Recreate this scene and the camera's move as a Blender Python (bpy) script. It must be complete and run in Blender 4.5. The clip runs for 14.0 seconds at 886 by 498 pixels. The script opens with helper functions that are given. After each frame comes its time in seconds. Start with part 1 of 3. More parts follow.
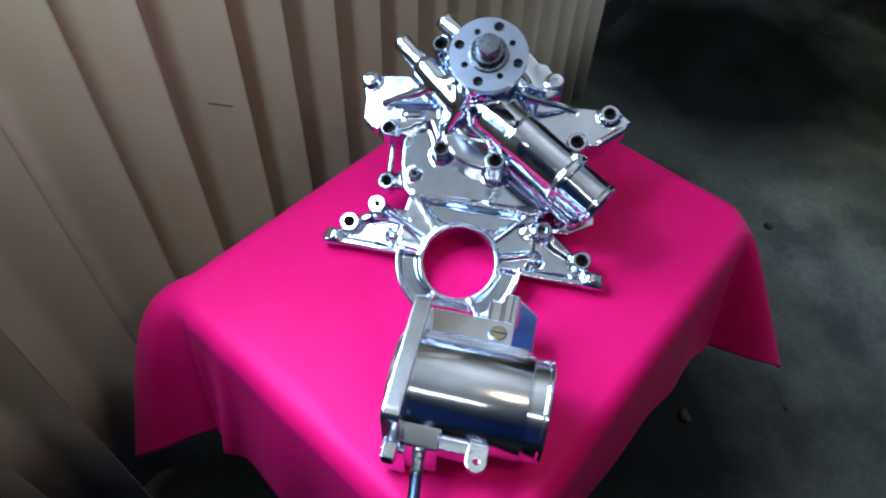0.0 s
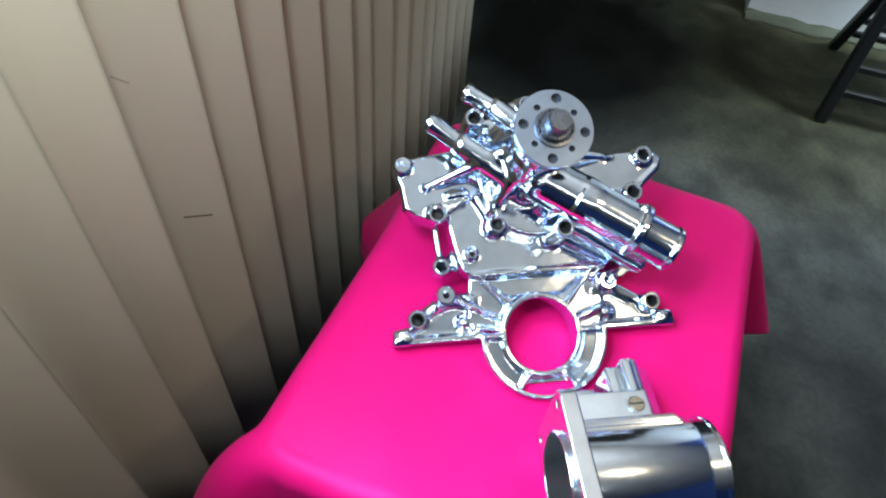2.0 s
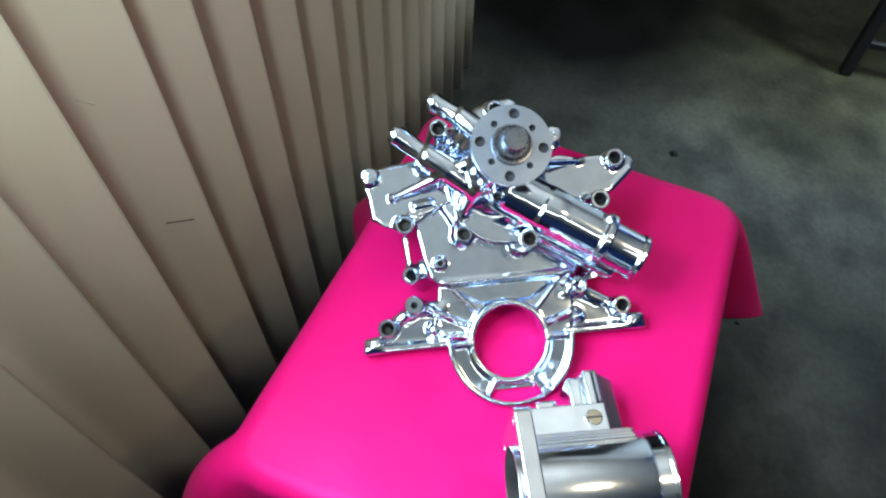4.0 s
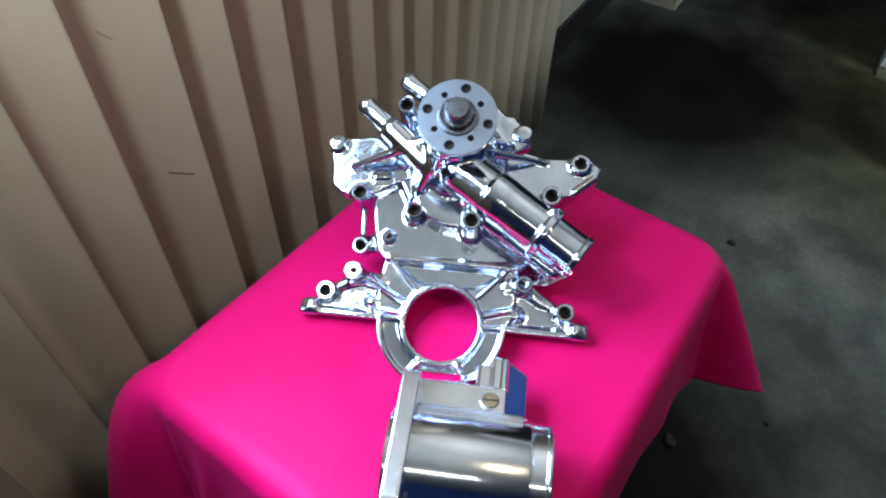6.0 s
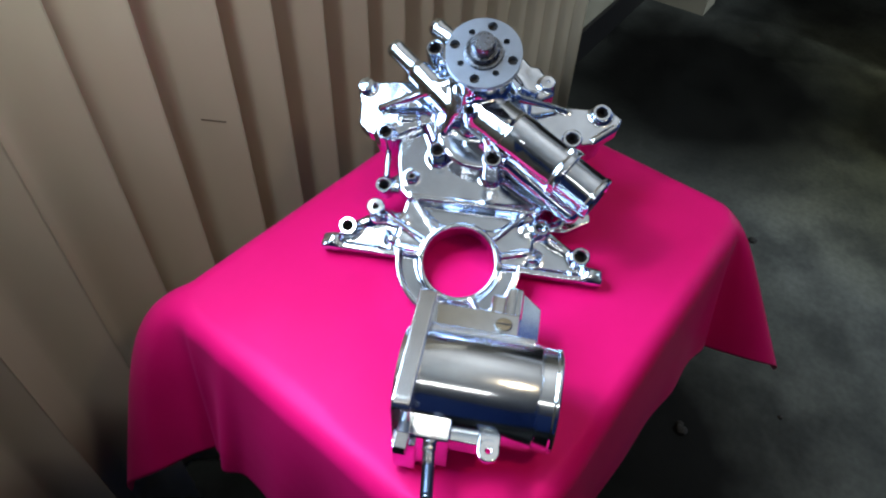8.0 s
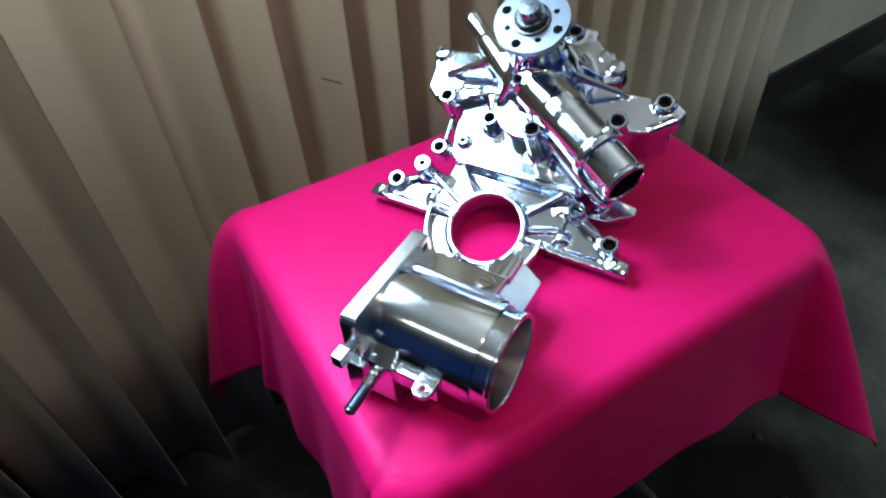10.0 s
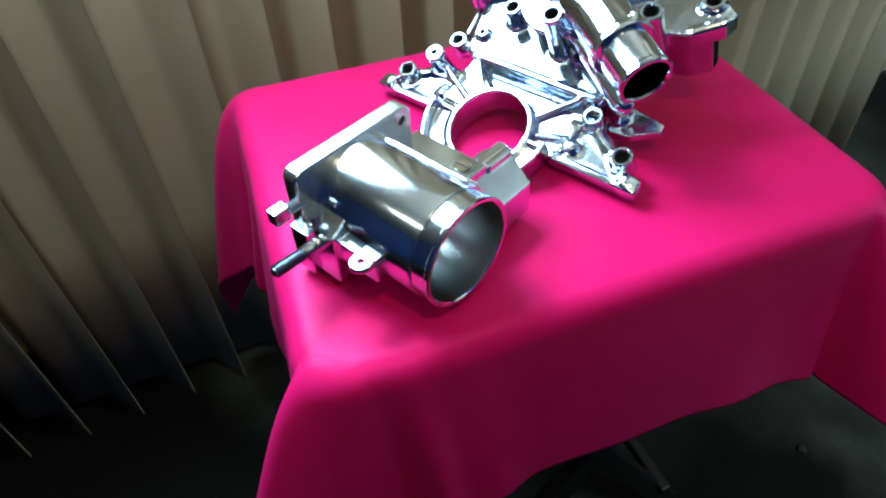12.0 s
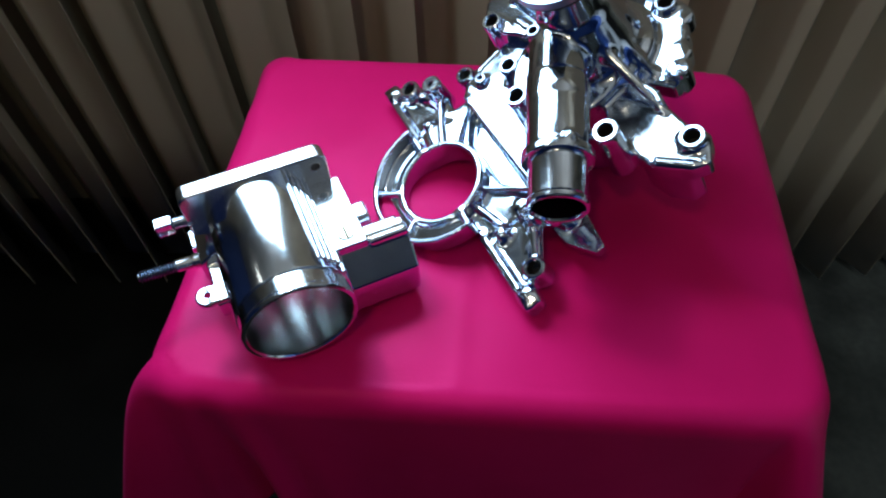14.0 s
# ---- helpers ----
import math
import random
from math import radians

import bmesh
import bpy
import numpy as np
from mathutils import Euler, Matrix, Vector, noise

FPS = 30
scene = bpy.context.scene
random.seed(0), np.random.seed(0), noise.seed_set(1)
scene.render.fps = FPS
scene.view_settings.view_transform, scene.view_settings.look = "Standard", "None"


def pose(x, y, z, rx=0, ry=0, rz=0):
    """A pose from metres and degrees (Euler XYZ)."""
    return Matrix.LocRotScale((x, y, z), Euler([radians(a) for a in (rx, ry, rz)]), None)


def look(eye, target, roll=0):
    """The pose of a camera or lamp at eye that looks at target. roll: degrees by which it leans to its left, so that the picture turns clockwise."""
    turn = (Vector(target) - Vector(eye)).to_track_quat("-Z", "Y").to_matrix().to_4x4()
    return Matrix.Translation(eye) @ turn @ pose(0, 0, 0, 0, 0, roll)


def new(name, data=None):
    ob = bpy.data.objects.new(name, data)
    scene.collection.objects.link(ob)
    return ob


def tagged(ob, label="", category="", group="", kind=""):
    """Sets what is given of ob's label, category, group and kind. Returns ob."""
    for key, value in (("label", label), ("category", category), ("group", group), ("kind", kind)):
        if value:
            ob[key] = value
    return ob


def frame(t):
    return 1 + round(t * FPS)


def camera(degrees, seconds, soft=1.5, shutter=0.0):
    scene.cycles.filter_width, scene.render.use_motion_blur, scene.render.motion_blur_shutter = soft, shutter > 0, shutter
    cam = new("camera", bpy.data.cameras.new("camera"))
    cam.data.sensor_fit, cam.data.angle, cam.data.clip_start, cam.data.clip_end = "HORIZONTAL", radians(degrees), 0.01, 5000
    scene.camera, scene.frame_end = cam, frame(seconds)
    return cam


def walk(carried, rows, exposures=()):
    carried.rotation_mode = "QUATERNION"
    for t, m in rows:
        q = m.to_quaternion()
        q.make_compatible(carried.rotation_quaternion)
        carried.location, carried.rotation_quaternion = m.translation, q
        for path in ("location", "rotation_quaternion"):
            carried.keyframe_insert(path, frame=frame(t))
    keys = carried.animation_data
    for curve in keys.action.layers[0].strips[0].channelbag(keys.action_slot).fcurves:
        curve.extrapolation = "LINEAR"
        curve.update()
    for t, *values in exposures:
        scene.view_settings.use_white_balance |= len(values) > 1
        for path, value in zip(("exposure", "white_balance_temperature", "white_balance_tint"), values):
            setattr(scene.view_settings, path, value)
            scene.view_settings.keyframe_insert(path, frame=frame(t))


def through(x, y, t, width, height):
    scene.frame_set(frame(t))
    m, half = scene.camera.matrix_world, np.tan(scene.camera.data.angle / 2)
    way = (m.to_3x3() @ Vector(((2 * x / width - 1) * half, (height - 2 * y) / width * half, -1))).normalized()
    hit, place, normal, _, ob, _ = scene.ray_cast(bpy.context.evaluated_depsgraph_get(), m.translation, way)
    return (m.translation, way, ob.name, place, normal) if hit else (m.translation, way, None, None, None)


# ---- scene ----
cam = camera(67.33, 14.0, 2.2, 0.2)
ROWS = [
    (0.0, -0.2850, -0.1140, 1.1957, 39.23, -2.00, -52.68),
    (0.5, -0.3009, -0.0473, 1.1915, 39.58, -2.70, -60.28),
    (1.0, -0.3214, 0.0350, 1.1958, 40.69, -4.60, -68.43),
    (1.5, -0.3299, 0.0890, 1.2001, 39.67, -5.02, -72.23),
    (2.0, -0.3110, 0.1175, 1.2193, 39.40, -4.08, -71.81),
    (2.5, -0.2857, 0.1328, 1.2380, 39.57, -3.60, -70.28),
    (3.0, -0.2643, 0.1284, 1.2547, 37.44, -2.72, -70.75),
    (3.5, -0.2605, 0.1102, 1.2593, 36.77, -2.62, -71.65),
    (4.0, -0.2503, 0.0776, 1.2631, 34.66, -1.38, -70.98),
    (4.2, -0.2474, 0.0629, 1.2572, 34.63, -1.22, -70.59),
    (6.3, -0.2685, -0.0932, 1.2003, 42.39, -1.47, -56.99),
    (6.5, -0.2704, -0.0971, 1.1939, 42.77, -1.34, -56.83),
    (7.0, -0.2755, -0.1135, 1.1848, 42.79, -0.86, -54.92),
    (7.5, -0.2882, -0.1146, 1.1784, 42.09, -1.04, -54.36),
    (8.0, -0.3179, -0.1177, 1.1731, 42.57, -2.08, -54.99),
    (8.2, -0.3200, -0.1267, 1.1690, 43.07, -2.72, -53.82),
    (10.3, -0.2305, -0.2961, 1.1332, 45.08, 2.57, -33.02),
    (10.5, -0.2248, -0.3075, 1.1292, 44.92, 2.09, -31.84),
    (11.0, -0.2053, -0.3182, 1.0994, 46.61, 1.89, -28.00),
    (11.5, -0.1946, -0.3243, 1.0618, 48.37, 1.86, -26.34),
    (12.0, -0.1755, -0.3286, 1.0335, 44.53, 1.95, -24.17),
    (12.5, -0.1583, -0.3210, 1.0324, 43.31, 3.74, -21.66),
    (13.0, -0.1017, -0.2855, 1.0435, 39.80, 3.12, -16.20),
    (13.5, -0.0411, -0.2774, 1.0792, 36.79, 0.73, -9.70),
    (14.0, 0.0643, -0.2828, 1.1101, 36.81, 1.47, 0.61),
]
EXPO = [(0.0, -0.27, 6000, 13), (1.0, -0.08, 6250, 14), (2.5, 0.15, 6350, 7), (4.0, 0.08, 6400, 5), (7.0, -0.20, 6600, 14), (10.5, -0.20, 6450, 4), (11.5, -0.12, 6450, 0), (12.5, 0.36, 6500, -8), (13.0, -0.05, 6450, 2), (13.5, -0.50, 6450, 6), (14.0, -1.00, 6450, 8)]
walk(cam, [(t, pose(x, y, z, rx, ry, rz)) for t, x, y, z, rx, ry, rz in ROWS], EXPO)

T = 0.671          # top of the cloth

# ---- world and lights ----
world = bpy.data.worlds.new("world")
world.use_nodes = True
scene.world = world
world.node_tree.nodes["Background"].inputs[0].default_value = (0.55, 0.62, 0.75, 1)
world.node_tree.nodes["Background"].inputs[1].default_value = 0.012


def area(name, at, target, sx, sy, watts, colour, spread=180):
    lamp = bpy.data.lights.new(name, "AREA")
    lamp.shape, lamp.size, lamp.size_y, lamp.energy, lamp.color = "RECTANGLE", sx, sy, watts, colour
    lamp.spread = radians(spread)
    ob = new(name, lamp)
    ob.matrix_world = look(at, target)
    return ob


def bulb(name, at, radius, watts, colour):
    lamp = bpy.data.lights.new(name, "POINT")
    lamp.shadow_soft_size, lamp.energy, lamp.color = radius, watts, colour
    new(name, lamp).matrix_world = pose(*at)


# a ceiling tube by the left wall, a cool work lamp hung close to the blinds, a warm bulb on a low cord
# in front of the table; two unseen fills are added, one for the ceiling, one for the far wall
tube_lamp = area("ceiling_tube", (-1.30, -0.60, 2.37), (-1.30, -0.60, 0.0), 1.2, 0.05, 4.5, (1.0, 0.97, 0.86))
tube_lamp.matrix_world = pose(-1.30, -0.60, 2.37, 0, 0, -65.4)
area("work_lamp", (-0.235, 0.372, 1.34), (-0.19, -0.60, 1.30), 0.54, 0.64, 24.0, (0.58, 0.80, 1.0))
# added fill aimed upward, so the metal mirrors a bright ceiling
area("ceiling_fill", (0.80, 0.00, 1.55), (0.82, 0.02, 2.4), 0.30, 0.30, 17.0, (0.93, 0.97, 1.0))
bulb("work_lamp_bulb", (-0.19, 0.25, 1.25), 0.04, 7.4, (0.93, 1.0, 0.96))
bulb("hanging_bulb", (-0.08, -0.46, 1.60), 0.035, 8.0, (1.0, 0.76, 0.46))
# unseen cool light added to brighten the far floor and wall
area("far_wall_fill", (1.45, -1.90, 2.28), (1.98, -0.52, 0.0), 0.7, 0.7, 30.0, (0.80, 0.93, 1.0), 80)


# ---- materials ----
def material(name, colour, rough=0.5, metal=0.0):
    m = bpy.data.materials.new(name)
    m.use_nodes = True
    b = m.node_tree.nodes["Principled BSDF"]
    b.inputs["Base Color"].default_value = (*colour, 1)
    b.inputs["Roughness"].default_value = rough
    b.inputs["Metallic"].default_value = metal
    return m, m.node_tree, b


def add_noise(nt, scale, detail=3.0, coord="Object", stretch=(1, 1, 1)):
    tc = nt.nodes.new("ShaderNodeTexCoord")
    mp = nt.nodes.new("ShaderNodeMapping")
    mp.inputs["Scale"].default_value = stretch
    n = nt.nodes.new("ShaderNodeTexNoise")
    n.inputs["Scale"].default_value, n.inputs["Detail"].default_value = scale, detail
    nt.links.new(tc.outputs[coord], mp.inputs[0])
    nt.links.new(mp.outputs[0], n.inputs["Vector"])
    return n


def ramp(nt, source, lo, hi, c0, c1):
    r = nt.nodes.new("ShaderNodeValToRGB")
    r.color_ramp.elements[0].position, r.color_ramp.elements[1].position = lo, hi
    r.color_ramp.elements[0].color, r.color_ramp.elements[1].color = (*c0, 1), (*c1, 1)
    nt.links.new(source, r.inputs[0])
    return r


def mix(nt, a, b, fac, kind="MIX"):
    m = nt.nodes.new("ShaderNodeMix")
    m.data_type, m.blend_type = "RGBA", kind
    for value, socket in ((fac, m.inputs[0]), (a, m.inputs[6]), (b, m.inputs[7])):
        if isinstance(value, (float, int)):
            socket.default_value = value
        elif isinstance(value, tuple):
            socket.default_value = (*value, 1)
        else:
            nt.links.new(value, socket)
    return m.outputs[2]


def bump(nt, b, height, strength, distance):
    n = nt.nodes.new("ShaderNodeBump")
    n.inputs["Strength"].default_value, n.inputs["Distance"].default_value = strength, distance
    nt.links.new(height, n.inputs["Height"])
    nt.links.new(n.outputs[0], b.inputs["Normal"])


def rough_from(nt, b, source, lo, hi):
    r = nt.nodes.new("ShaderNodeMapRange")
    r.inputs[3].default_value, r.inputs[4].default_value = lo, hi
    nt.links.new(source, r.inputs[0])
    nt.links.new(r.outputs[0], b.inputs["Roughness"])


def polished(name, colour, lo, hi, wave, scale=28.0, stretch=(1, 1, 1)):
    m, nt, b = material(name, colour, lo, 1.0)
    big, fine = add_noise(nt, scale, 2.0), add_noise(nt, 260.0, 4.0, stretch=stretch)
    rough_from(nt, b, fine.outputs[0], lo, hi)
    tone = ramp(nt, add_noise(nt, 55.0, 4.0).outputs[0], 0.35, 0.7, tuple(c * 0.86 for c in colour), colour)
    nt.links.new(tone.outputs[0], b.inputs["Base Color"])
    bump(nt, b, big.outputs[0], 0.6, wave)
    return m


CAST = polished("polished_cast_aluminium", (0.70, 0.79, 0.92), 0.07, 0.15, 0.0010)
BILLET = polished("polished_billet_aluminium", (0.78, 0.86, 0.96), 0.10, 0.18, 0.00004, 30.0)
BRUSHED = polished("brushed_billet_aluminium", (0.72, 0.75, 0.80), 0.18, 0.30, 0.0001, 20.0, (1, 14, 14))
ZINC = polished("plated_steel", (0.36, 0.43, 0.55), 0.24, 0.38, 0.0002, 60.0)
STEEL = polished("turned_steel", (0.20, 0.22, 0.26), 0.20, 0.36, 0.0001, 80.0)
BRASS = polished("brass", (0.54, 0.48, 0.37), 0.18, 0.32, 0.0001, 80.0)
BORE, _nt, _b = material("honed_bore", (0.60, 0.64, 0.65), 0.20, 1.0)
_c = ramp(_nt, add_noise(_nt, 60.0, 3.0, stretch=(0.1, 1, 1)).outputs[0], 0.3, 0.7, (0.52, 0.56, 0.57), (0.66, 0.70, 0.71))
_nt.links.new(_c.outputs[0], _b.inputs["Base Color"])
DARK, _nt, _b = material("dark_bore", (0.015, 0.015, 0.018), 0.55)
# black wood; also paints in the darkness of the room past the doorway
BLACK, _nt, _b = material("black_wood_and_unlit_walls", (0.008, 0.008, 0.009), 0.42)
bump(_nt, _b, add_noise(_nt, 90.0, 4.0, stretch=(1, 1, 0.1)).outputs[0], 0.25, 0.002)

CLOTH, _nt, _b = material("pink_satin_cloth", (0.58, 0.006, 0.13), 0.42)
_weave = add_noise(_nt, 900.0, 2.0)
_big = add_noise(_nt, 9.0, 3.0)
_c = ramp(_nt, _big.outputs[0], 0.3, 0.7, (0.60, 0.0042, 0.126), (0.68, 0.0066, 0.150))
_nt.links.new(_c.outputs[0], _b.inputs["Base Color"])
_b.inputs["Sheen Weight"].default_value = 0.03
_b.inputs["Specular IOR Level"].default_value = 0.75
_b.inputs["Specular Tint"].default_value = (1.0, 0.10, 0.42, 1)
_b.inputs["Sheen Roughness"].default_value = 0.4
_b.inputs["Sheen Tint"].default_value = (1.0, 0.25, 0.7, 1)
_hl = _nt.nodes.new("ShaderNodeMath")
_hl.operation = "MULTIPLY_ADD"
_hl.inputs[1].default_value = 9.0
_nt.links.new(add_noise(_nt, 16.0, 4.0).outputs[0], _hl.inputs[0])
_nt.links.new(_weave.outputs[0], _hl.inputs[2])
bump(_nt, _b, _hl.outputs[0], 0.16, 0.0008)

SLAT, _nt, _b = material("ivory_vinyl_slat", (0.62, 0.56, 0.47), 0.48)
_n = add_noise(_nt, 7.0, 4.0, stretch=(1, 1, 0.35))
_m = add_noise(_nt, 60.0, 3.0, stretch=(1, 1, 0.15))
_oi = _nt.nodes.new("ShaderNodeObjectInfo")
_c1 = ramp(_nt, _n.outputs[0], 0.35, 0.72, (0.66, 0.63, 0.54), (0.79, 0.76, 0.66))
_c2 = ramp(_nt, _oi.outputs["Random"], 0.0, 1.0, (0.90, 0.90, 0.90), (1.0, 1.0, 1.0))
_nt.links.new(mix(_nt, _c1.outputs[0], _c2.outputs[0], 1.0, "MULTIPLY"), _b.inputs["Base Color"])
bump(_nt, _b, _m.outputs[0], 0.10, 0.002)
# thin vinyl lets some light through
_tr = _nt.nodes.new("ShaderNodeBsdfTranslucent")
_tr.inputs["Color"].default_value = (0.70, 0.64, 0.51, 1)
_ms = _nt.nodes.new("ShaderNodeMixShader")
_ms.inputs[0].default_value = 0.42
_nt.links.new(_b.outputs[0], _ms.inputs[1])
_nt.links.new(_tr.outputs[0], _ms.inputs[2])
_nt.links.new(_ms.outputs[0], _nt.nodes["Material Output"].inputs["Surface"])

FLOOR, _nt, _b = material("stained_shaded_concrete", (0.16, 0.165, 0.165), 0.7)
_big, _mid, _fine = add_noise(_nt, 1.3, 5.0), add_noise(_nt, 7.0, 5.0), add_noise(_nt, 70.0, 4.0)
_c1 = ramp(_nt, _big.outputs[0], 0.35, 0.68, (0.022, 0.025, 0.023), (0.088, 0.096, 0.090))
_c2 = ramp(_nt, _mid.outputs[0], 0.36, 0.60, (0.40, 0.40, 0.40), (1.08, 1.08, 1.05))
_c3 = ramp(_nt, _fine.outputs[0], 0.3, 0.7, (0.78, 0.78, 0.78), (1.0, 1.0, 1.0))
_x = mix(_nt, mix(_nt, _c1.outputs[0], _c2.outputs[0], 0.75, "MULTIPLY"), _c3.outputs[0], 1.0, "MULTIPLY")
# one stain right of table; painted-in shade at left, table front, doorway
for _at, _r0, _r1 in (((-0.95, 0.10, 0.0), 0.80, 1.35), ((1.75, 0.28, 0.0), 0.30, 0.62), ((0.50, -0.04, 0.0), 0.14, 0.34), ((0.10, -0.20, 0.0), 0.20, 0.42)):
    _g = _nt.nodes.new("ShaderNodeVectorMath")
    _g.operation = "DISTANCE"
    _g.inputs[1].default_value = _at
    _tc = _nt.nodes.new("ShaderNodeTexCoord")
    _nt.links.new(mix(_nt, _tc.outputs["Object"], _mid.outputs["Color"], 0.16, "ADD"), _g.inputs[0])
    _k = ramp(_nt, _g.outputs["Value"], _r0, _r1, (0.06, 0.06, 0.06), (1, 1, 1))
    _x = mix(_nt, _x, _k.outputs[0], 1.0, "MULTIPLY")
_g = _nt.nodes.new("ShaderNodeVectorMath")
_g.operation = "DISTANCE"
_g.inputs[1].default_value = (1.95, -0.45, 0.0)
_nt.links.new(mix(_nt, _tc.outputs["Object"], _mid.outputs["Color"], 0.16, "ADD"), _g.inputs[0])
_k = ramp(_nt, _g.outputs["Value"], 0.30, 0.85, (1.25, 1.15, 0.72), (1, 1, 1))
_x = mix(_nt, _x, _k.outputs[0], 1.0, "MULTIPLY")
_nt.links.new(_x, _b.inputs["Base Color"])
_b.inputs["Specular IOR Level"].default_value = 0.1
rough_from(_nt, _b, _mid.outputs[0], 0.5, 0.85)
bump(_nt, _b, _fine.outputs[0], 0.25, 0.004)

WALL, _nt, _b = material("white_painted_wall", (0.72, 0.73, 0.74), 0.75)
_c = ramp(_nt, add_noise(_nt, 3.0, 5.0).outputs[0], 0.3, 0.7, (0.60, 0.62, 0.63), (0.78, 0.79, 0.79))
_nt.links.new(_c.outputs[0], _b.inputs["Base Color"])
bump(_nt, _b, add_noise(_nt, 45.0, 5.0).outputs[0], 0.2, 0.003)
CEIL, _nt, _b = material("cream_ceiling", (0.42, 0.395, 0.345), 0.85)
_c = ramp(_nt, add_noise(_nt, 2.5, 5.0).outputs[0], 0.3, 0.7, (0.37, 0.355, 0.325), (0.46, 0.445, 0.41))
_nt.links.new(_c.outputs[0], _b.inputs["Base Color"])
bump(_nt, _b, add_noise(_nt, 60.0, 4.0).outputs[0], 0.3, 0.004)
OLIVE, _nt, _b = material("olive_grey_wall", (0.22, 0.21, 0.165), 0.8)
_c = ramp(_nt, add_noise(_nt, 4.0, 5.0).outputs[0], 0.3, 0.7, (0.18, 0.172, 0.13), (0.25, 0.24, 0.19))
_nt.links.new(_c.outputs[0], _b.inputs["Base Color"])
bump(_nt, _b, add_noise(_nt, 45.0, 5.0).outputs[0], 0.2, 0.003)
# unseen walls, coloured navy to put blue reflections into the metal
DIM, _nt, _b = material("navy_reflection_wall", (0.030, 0.085, 0.32), 0.7)
bump(_nt, _b, add_noise(_nt, 45.0, 5.0).outputs[0], 0.2, 0.003)
MOSS, _nt, _b = material("damp_wall_foot", (0.10, 0.11, 0.075), 0.9)
bump(_nt, _b, add_noise(_nt, 60.0, 5.0).outputs[0], 0.5, 0.006)
DIRT, _nt, _b = material("dark_crumb", (0.012, 0.011, 0.010), 0.9)
SCUFF, _nt, _b = material("dark_scuff", (0.10, 0.075, 0.055), 0.8)
FAINT, _nt, _b = material("faint_smudge", (0.36, 0.33, 0.28), 0.8)


# ---- mesh helpers ----
def link_mesh(name, verts, faces, mat, parent=None, smooth=True, label=""):
    me = bpy.data.meshes.new(name)
    me.from_pydata(verts, [], faces)
    me.materials.append(mat)
    if smooth:
        me.polygons.foreach_set("use_smooth", [True] * len(me.polygons))
    me.update()
    ob = new(name, me)
    if parent:
        ob.parent = parent
    return tagged(ob, label)


def part(name, bm, mat, parent=None, label="", smooth=True):
    me = bpy.data.meshes.new(name)
    bm.to_mesh(me)
    bm.free()
    me.materials.append(mat)
    for p in me.polygons:
        p.use_smooth = smooth
    ob = new(name, me)
    if parent:
        ob.parent = parent
    return tagged(ob, label)


def thing(name, m, label, category, group="", kind=""):
    ob = new(name)
    ob.empty_display_size = 0.05
    ob.matrix_world = m
    return tagged(ob, label, category, group, kind)


def box(name, lo, hi, mat, parent=None, bevel=0.0, label="", seg=2):
    bm = bmesh.new()
    bmesh.ops.create_cube(bm, size=1.0)
    for v in bm.verts:
        v.co = Vector([a + (c + 0.5) * (b - a) for a, b, c in zip(lo, hi, v.co)])
    if bevel:
        bmesh.ops.bevel(bm, geom=bm.edges[:], offset=bevel, segments=seg, affect="EDGES", profile=0.5)
    return part(name, bm, mat, parent, label, smooth=False)


def frame_to(p, q):
    """A matrix whose z runs from p to q, with its origin at p."""
    p, q = Vector(p), Vector(q)
    return Matrix.Translation(p) @ (q - p).to_track_quat("Z", "Y").to_matrix().to_4x4()


def lathe(name, profile, mat, parent=None, m=None, label="", seg=48):
    """Turns (radius, height) points round z; corners of the profile stay crisp."""
    verts, faces = [], []
    for r, z in profile:
        for i in range(seg):
            a = 2 * math.pi * i / seg
            verts.append(Vector((r * math.cos(a), r * math.sin(a), z)))
    for k in range(len(profile) - 1):
        for i in range(seg):
            j = (i + 1) % seg
            faces.append((k * seg + i, k * seg + j, (k + 1) * seg + j, (k + 1) * seg + i))
    if m is not None:
        verts = [m @ v for v in verts]
    ob = link_mesh(name, [tuple(v) for v in verts], faces, mat, parent, True, label)
    crisp = set()
    for k in range(1, len(profile) - 1):
        (a0, b0), (a1, b1), (a2, b2) = profile[k - 1:k + 2]
        turn = math.atan2(b2 - b1, a2 - a1) - math.atan2(b1 - b0, a1 - a0)
        if abs((turn + math.pi) % (2 * math.pi) - math.pi) > radians(28):
            crisp.add(k)
    ends = np.empty(2 * len(ob.data.edges), np.int32)
    ob.data.edges.foreach_get("vertices", ends)
    rings = ends.reshape(-1, 2) // seg
    flags = (rings[:, 0] == rings[:, 1]) & np.isin(rings[:, 0], list(crisp))
    ob.data.attributes.new("sharp_edge", "BOOLEAN", "EDGE").data.foreach_set("value", flags)
    return ob


# ---- castings: shapes blended as distance fields, then skinned ----
def blend(a, b, k):
    if k <= 0:
        return np.minimum(a, b)
    h = np.clip(0.5 + 0.5 * (b - a) / k, 0, 1)
    return b + (a - b) * h - k * h * (1 - h)


def rounded(q, w, e):
    return np.minimum(np.maximum(q + e, w + e), 0) + np.hypot(np.maximum(q + e, 0), np.maximum(w + e, 0)) - e


def cyl(u, v, r, n0, n1, e=1.0, r1=None):
    def f(U, V, N):
        s = np.clip((N - n0) / (n1 - n0), 0, 1)
        rr = r if r1 is None else r + (r1 - r) * s
        return rounded(np.hypot(U - u, V - v) - rr, np.abs(N - (n0 + n1) / 2) - (n1 - n0) / 2, e)
    m = max(r, r1 or r)
    return f, (u - m, v - m, n0), (u + m, v + m, n1)


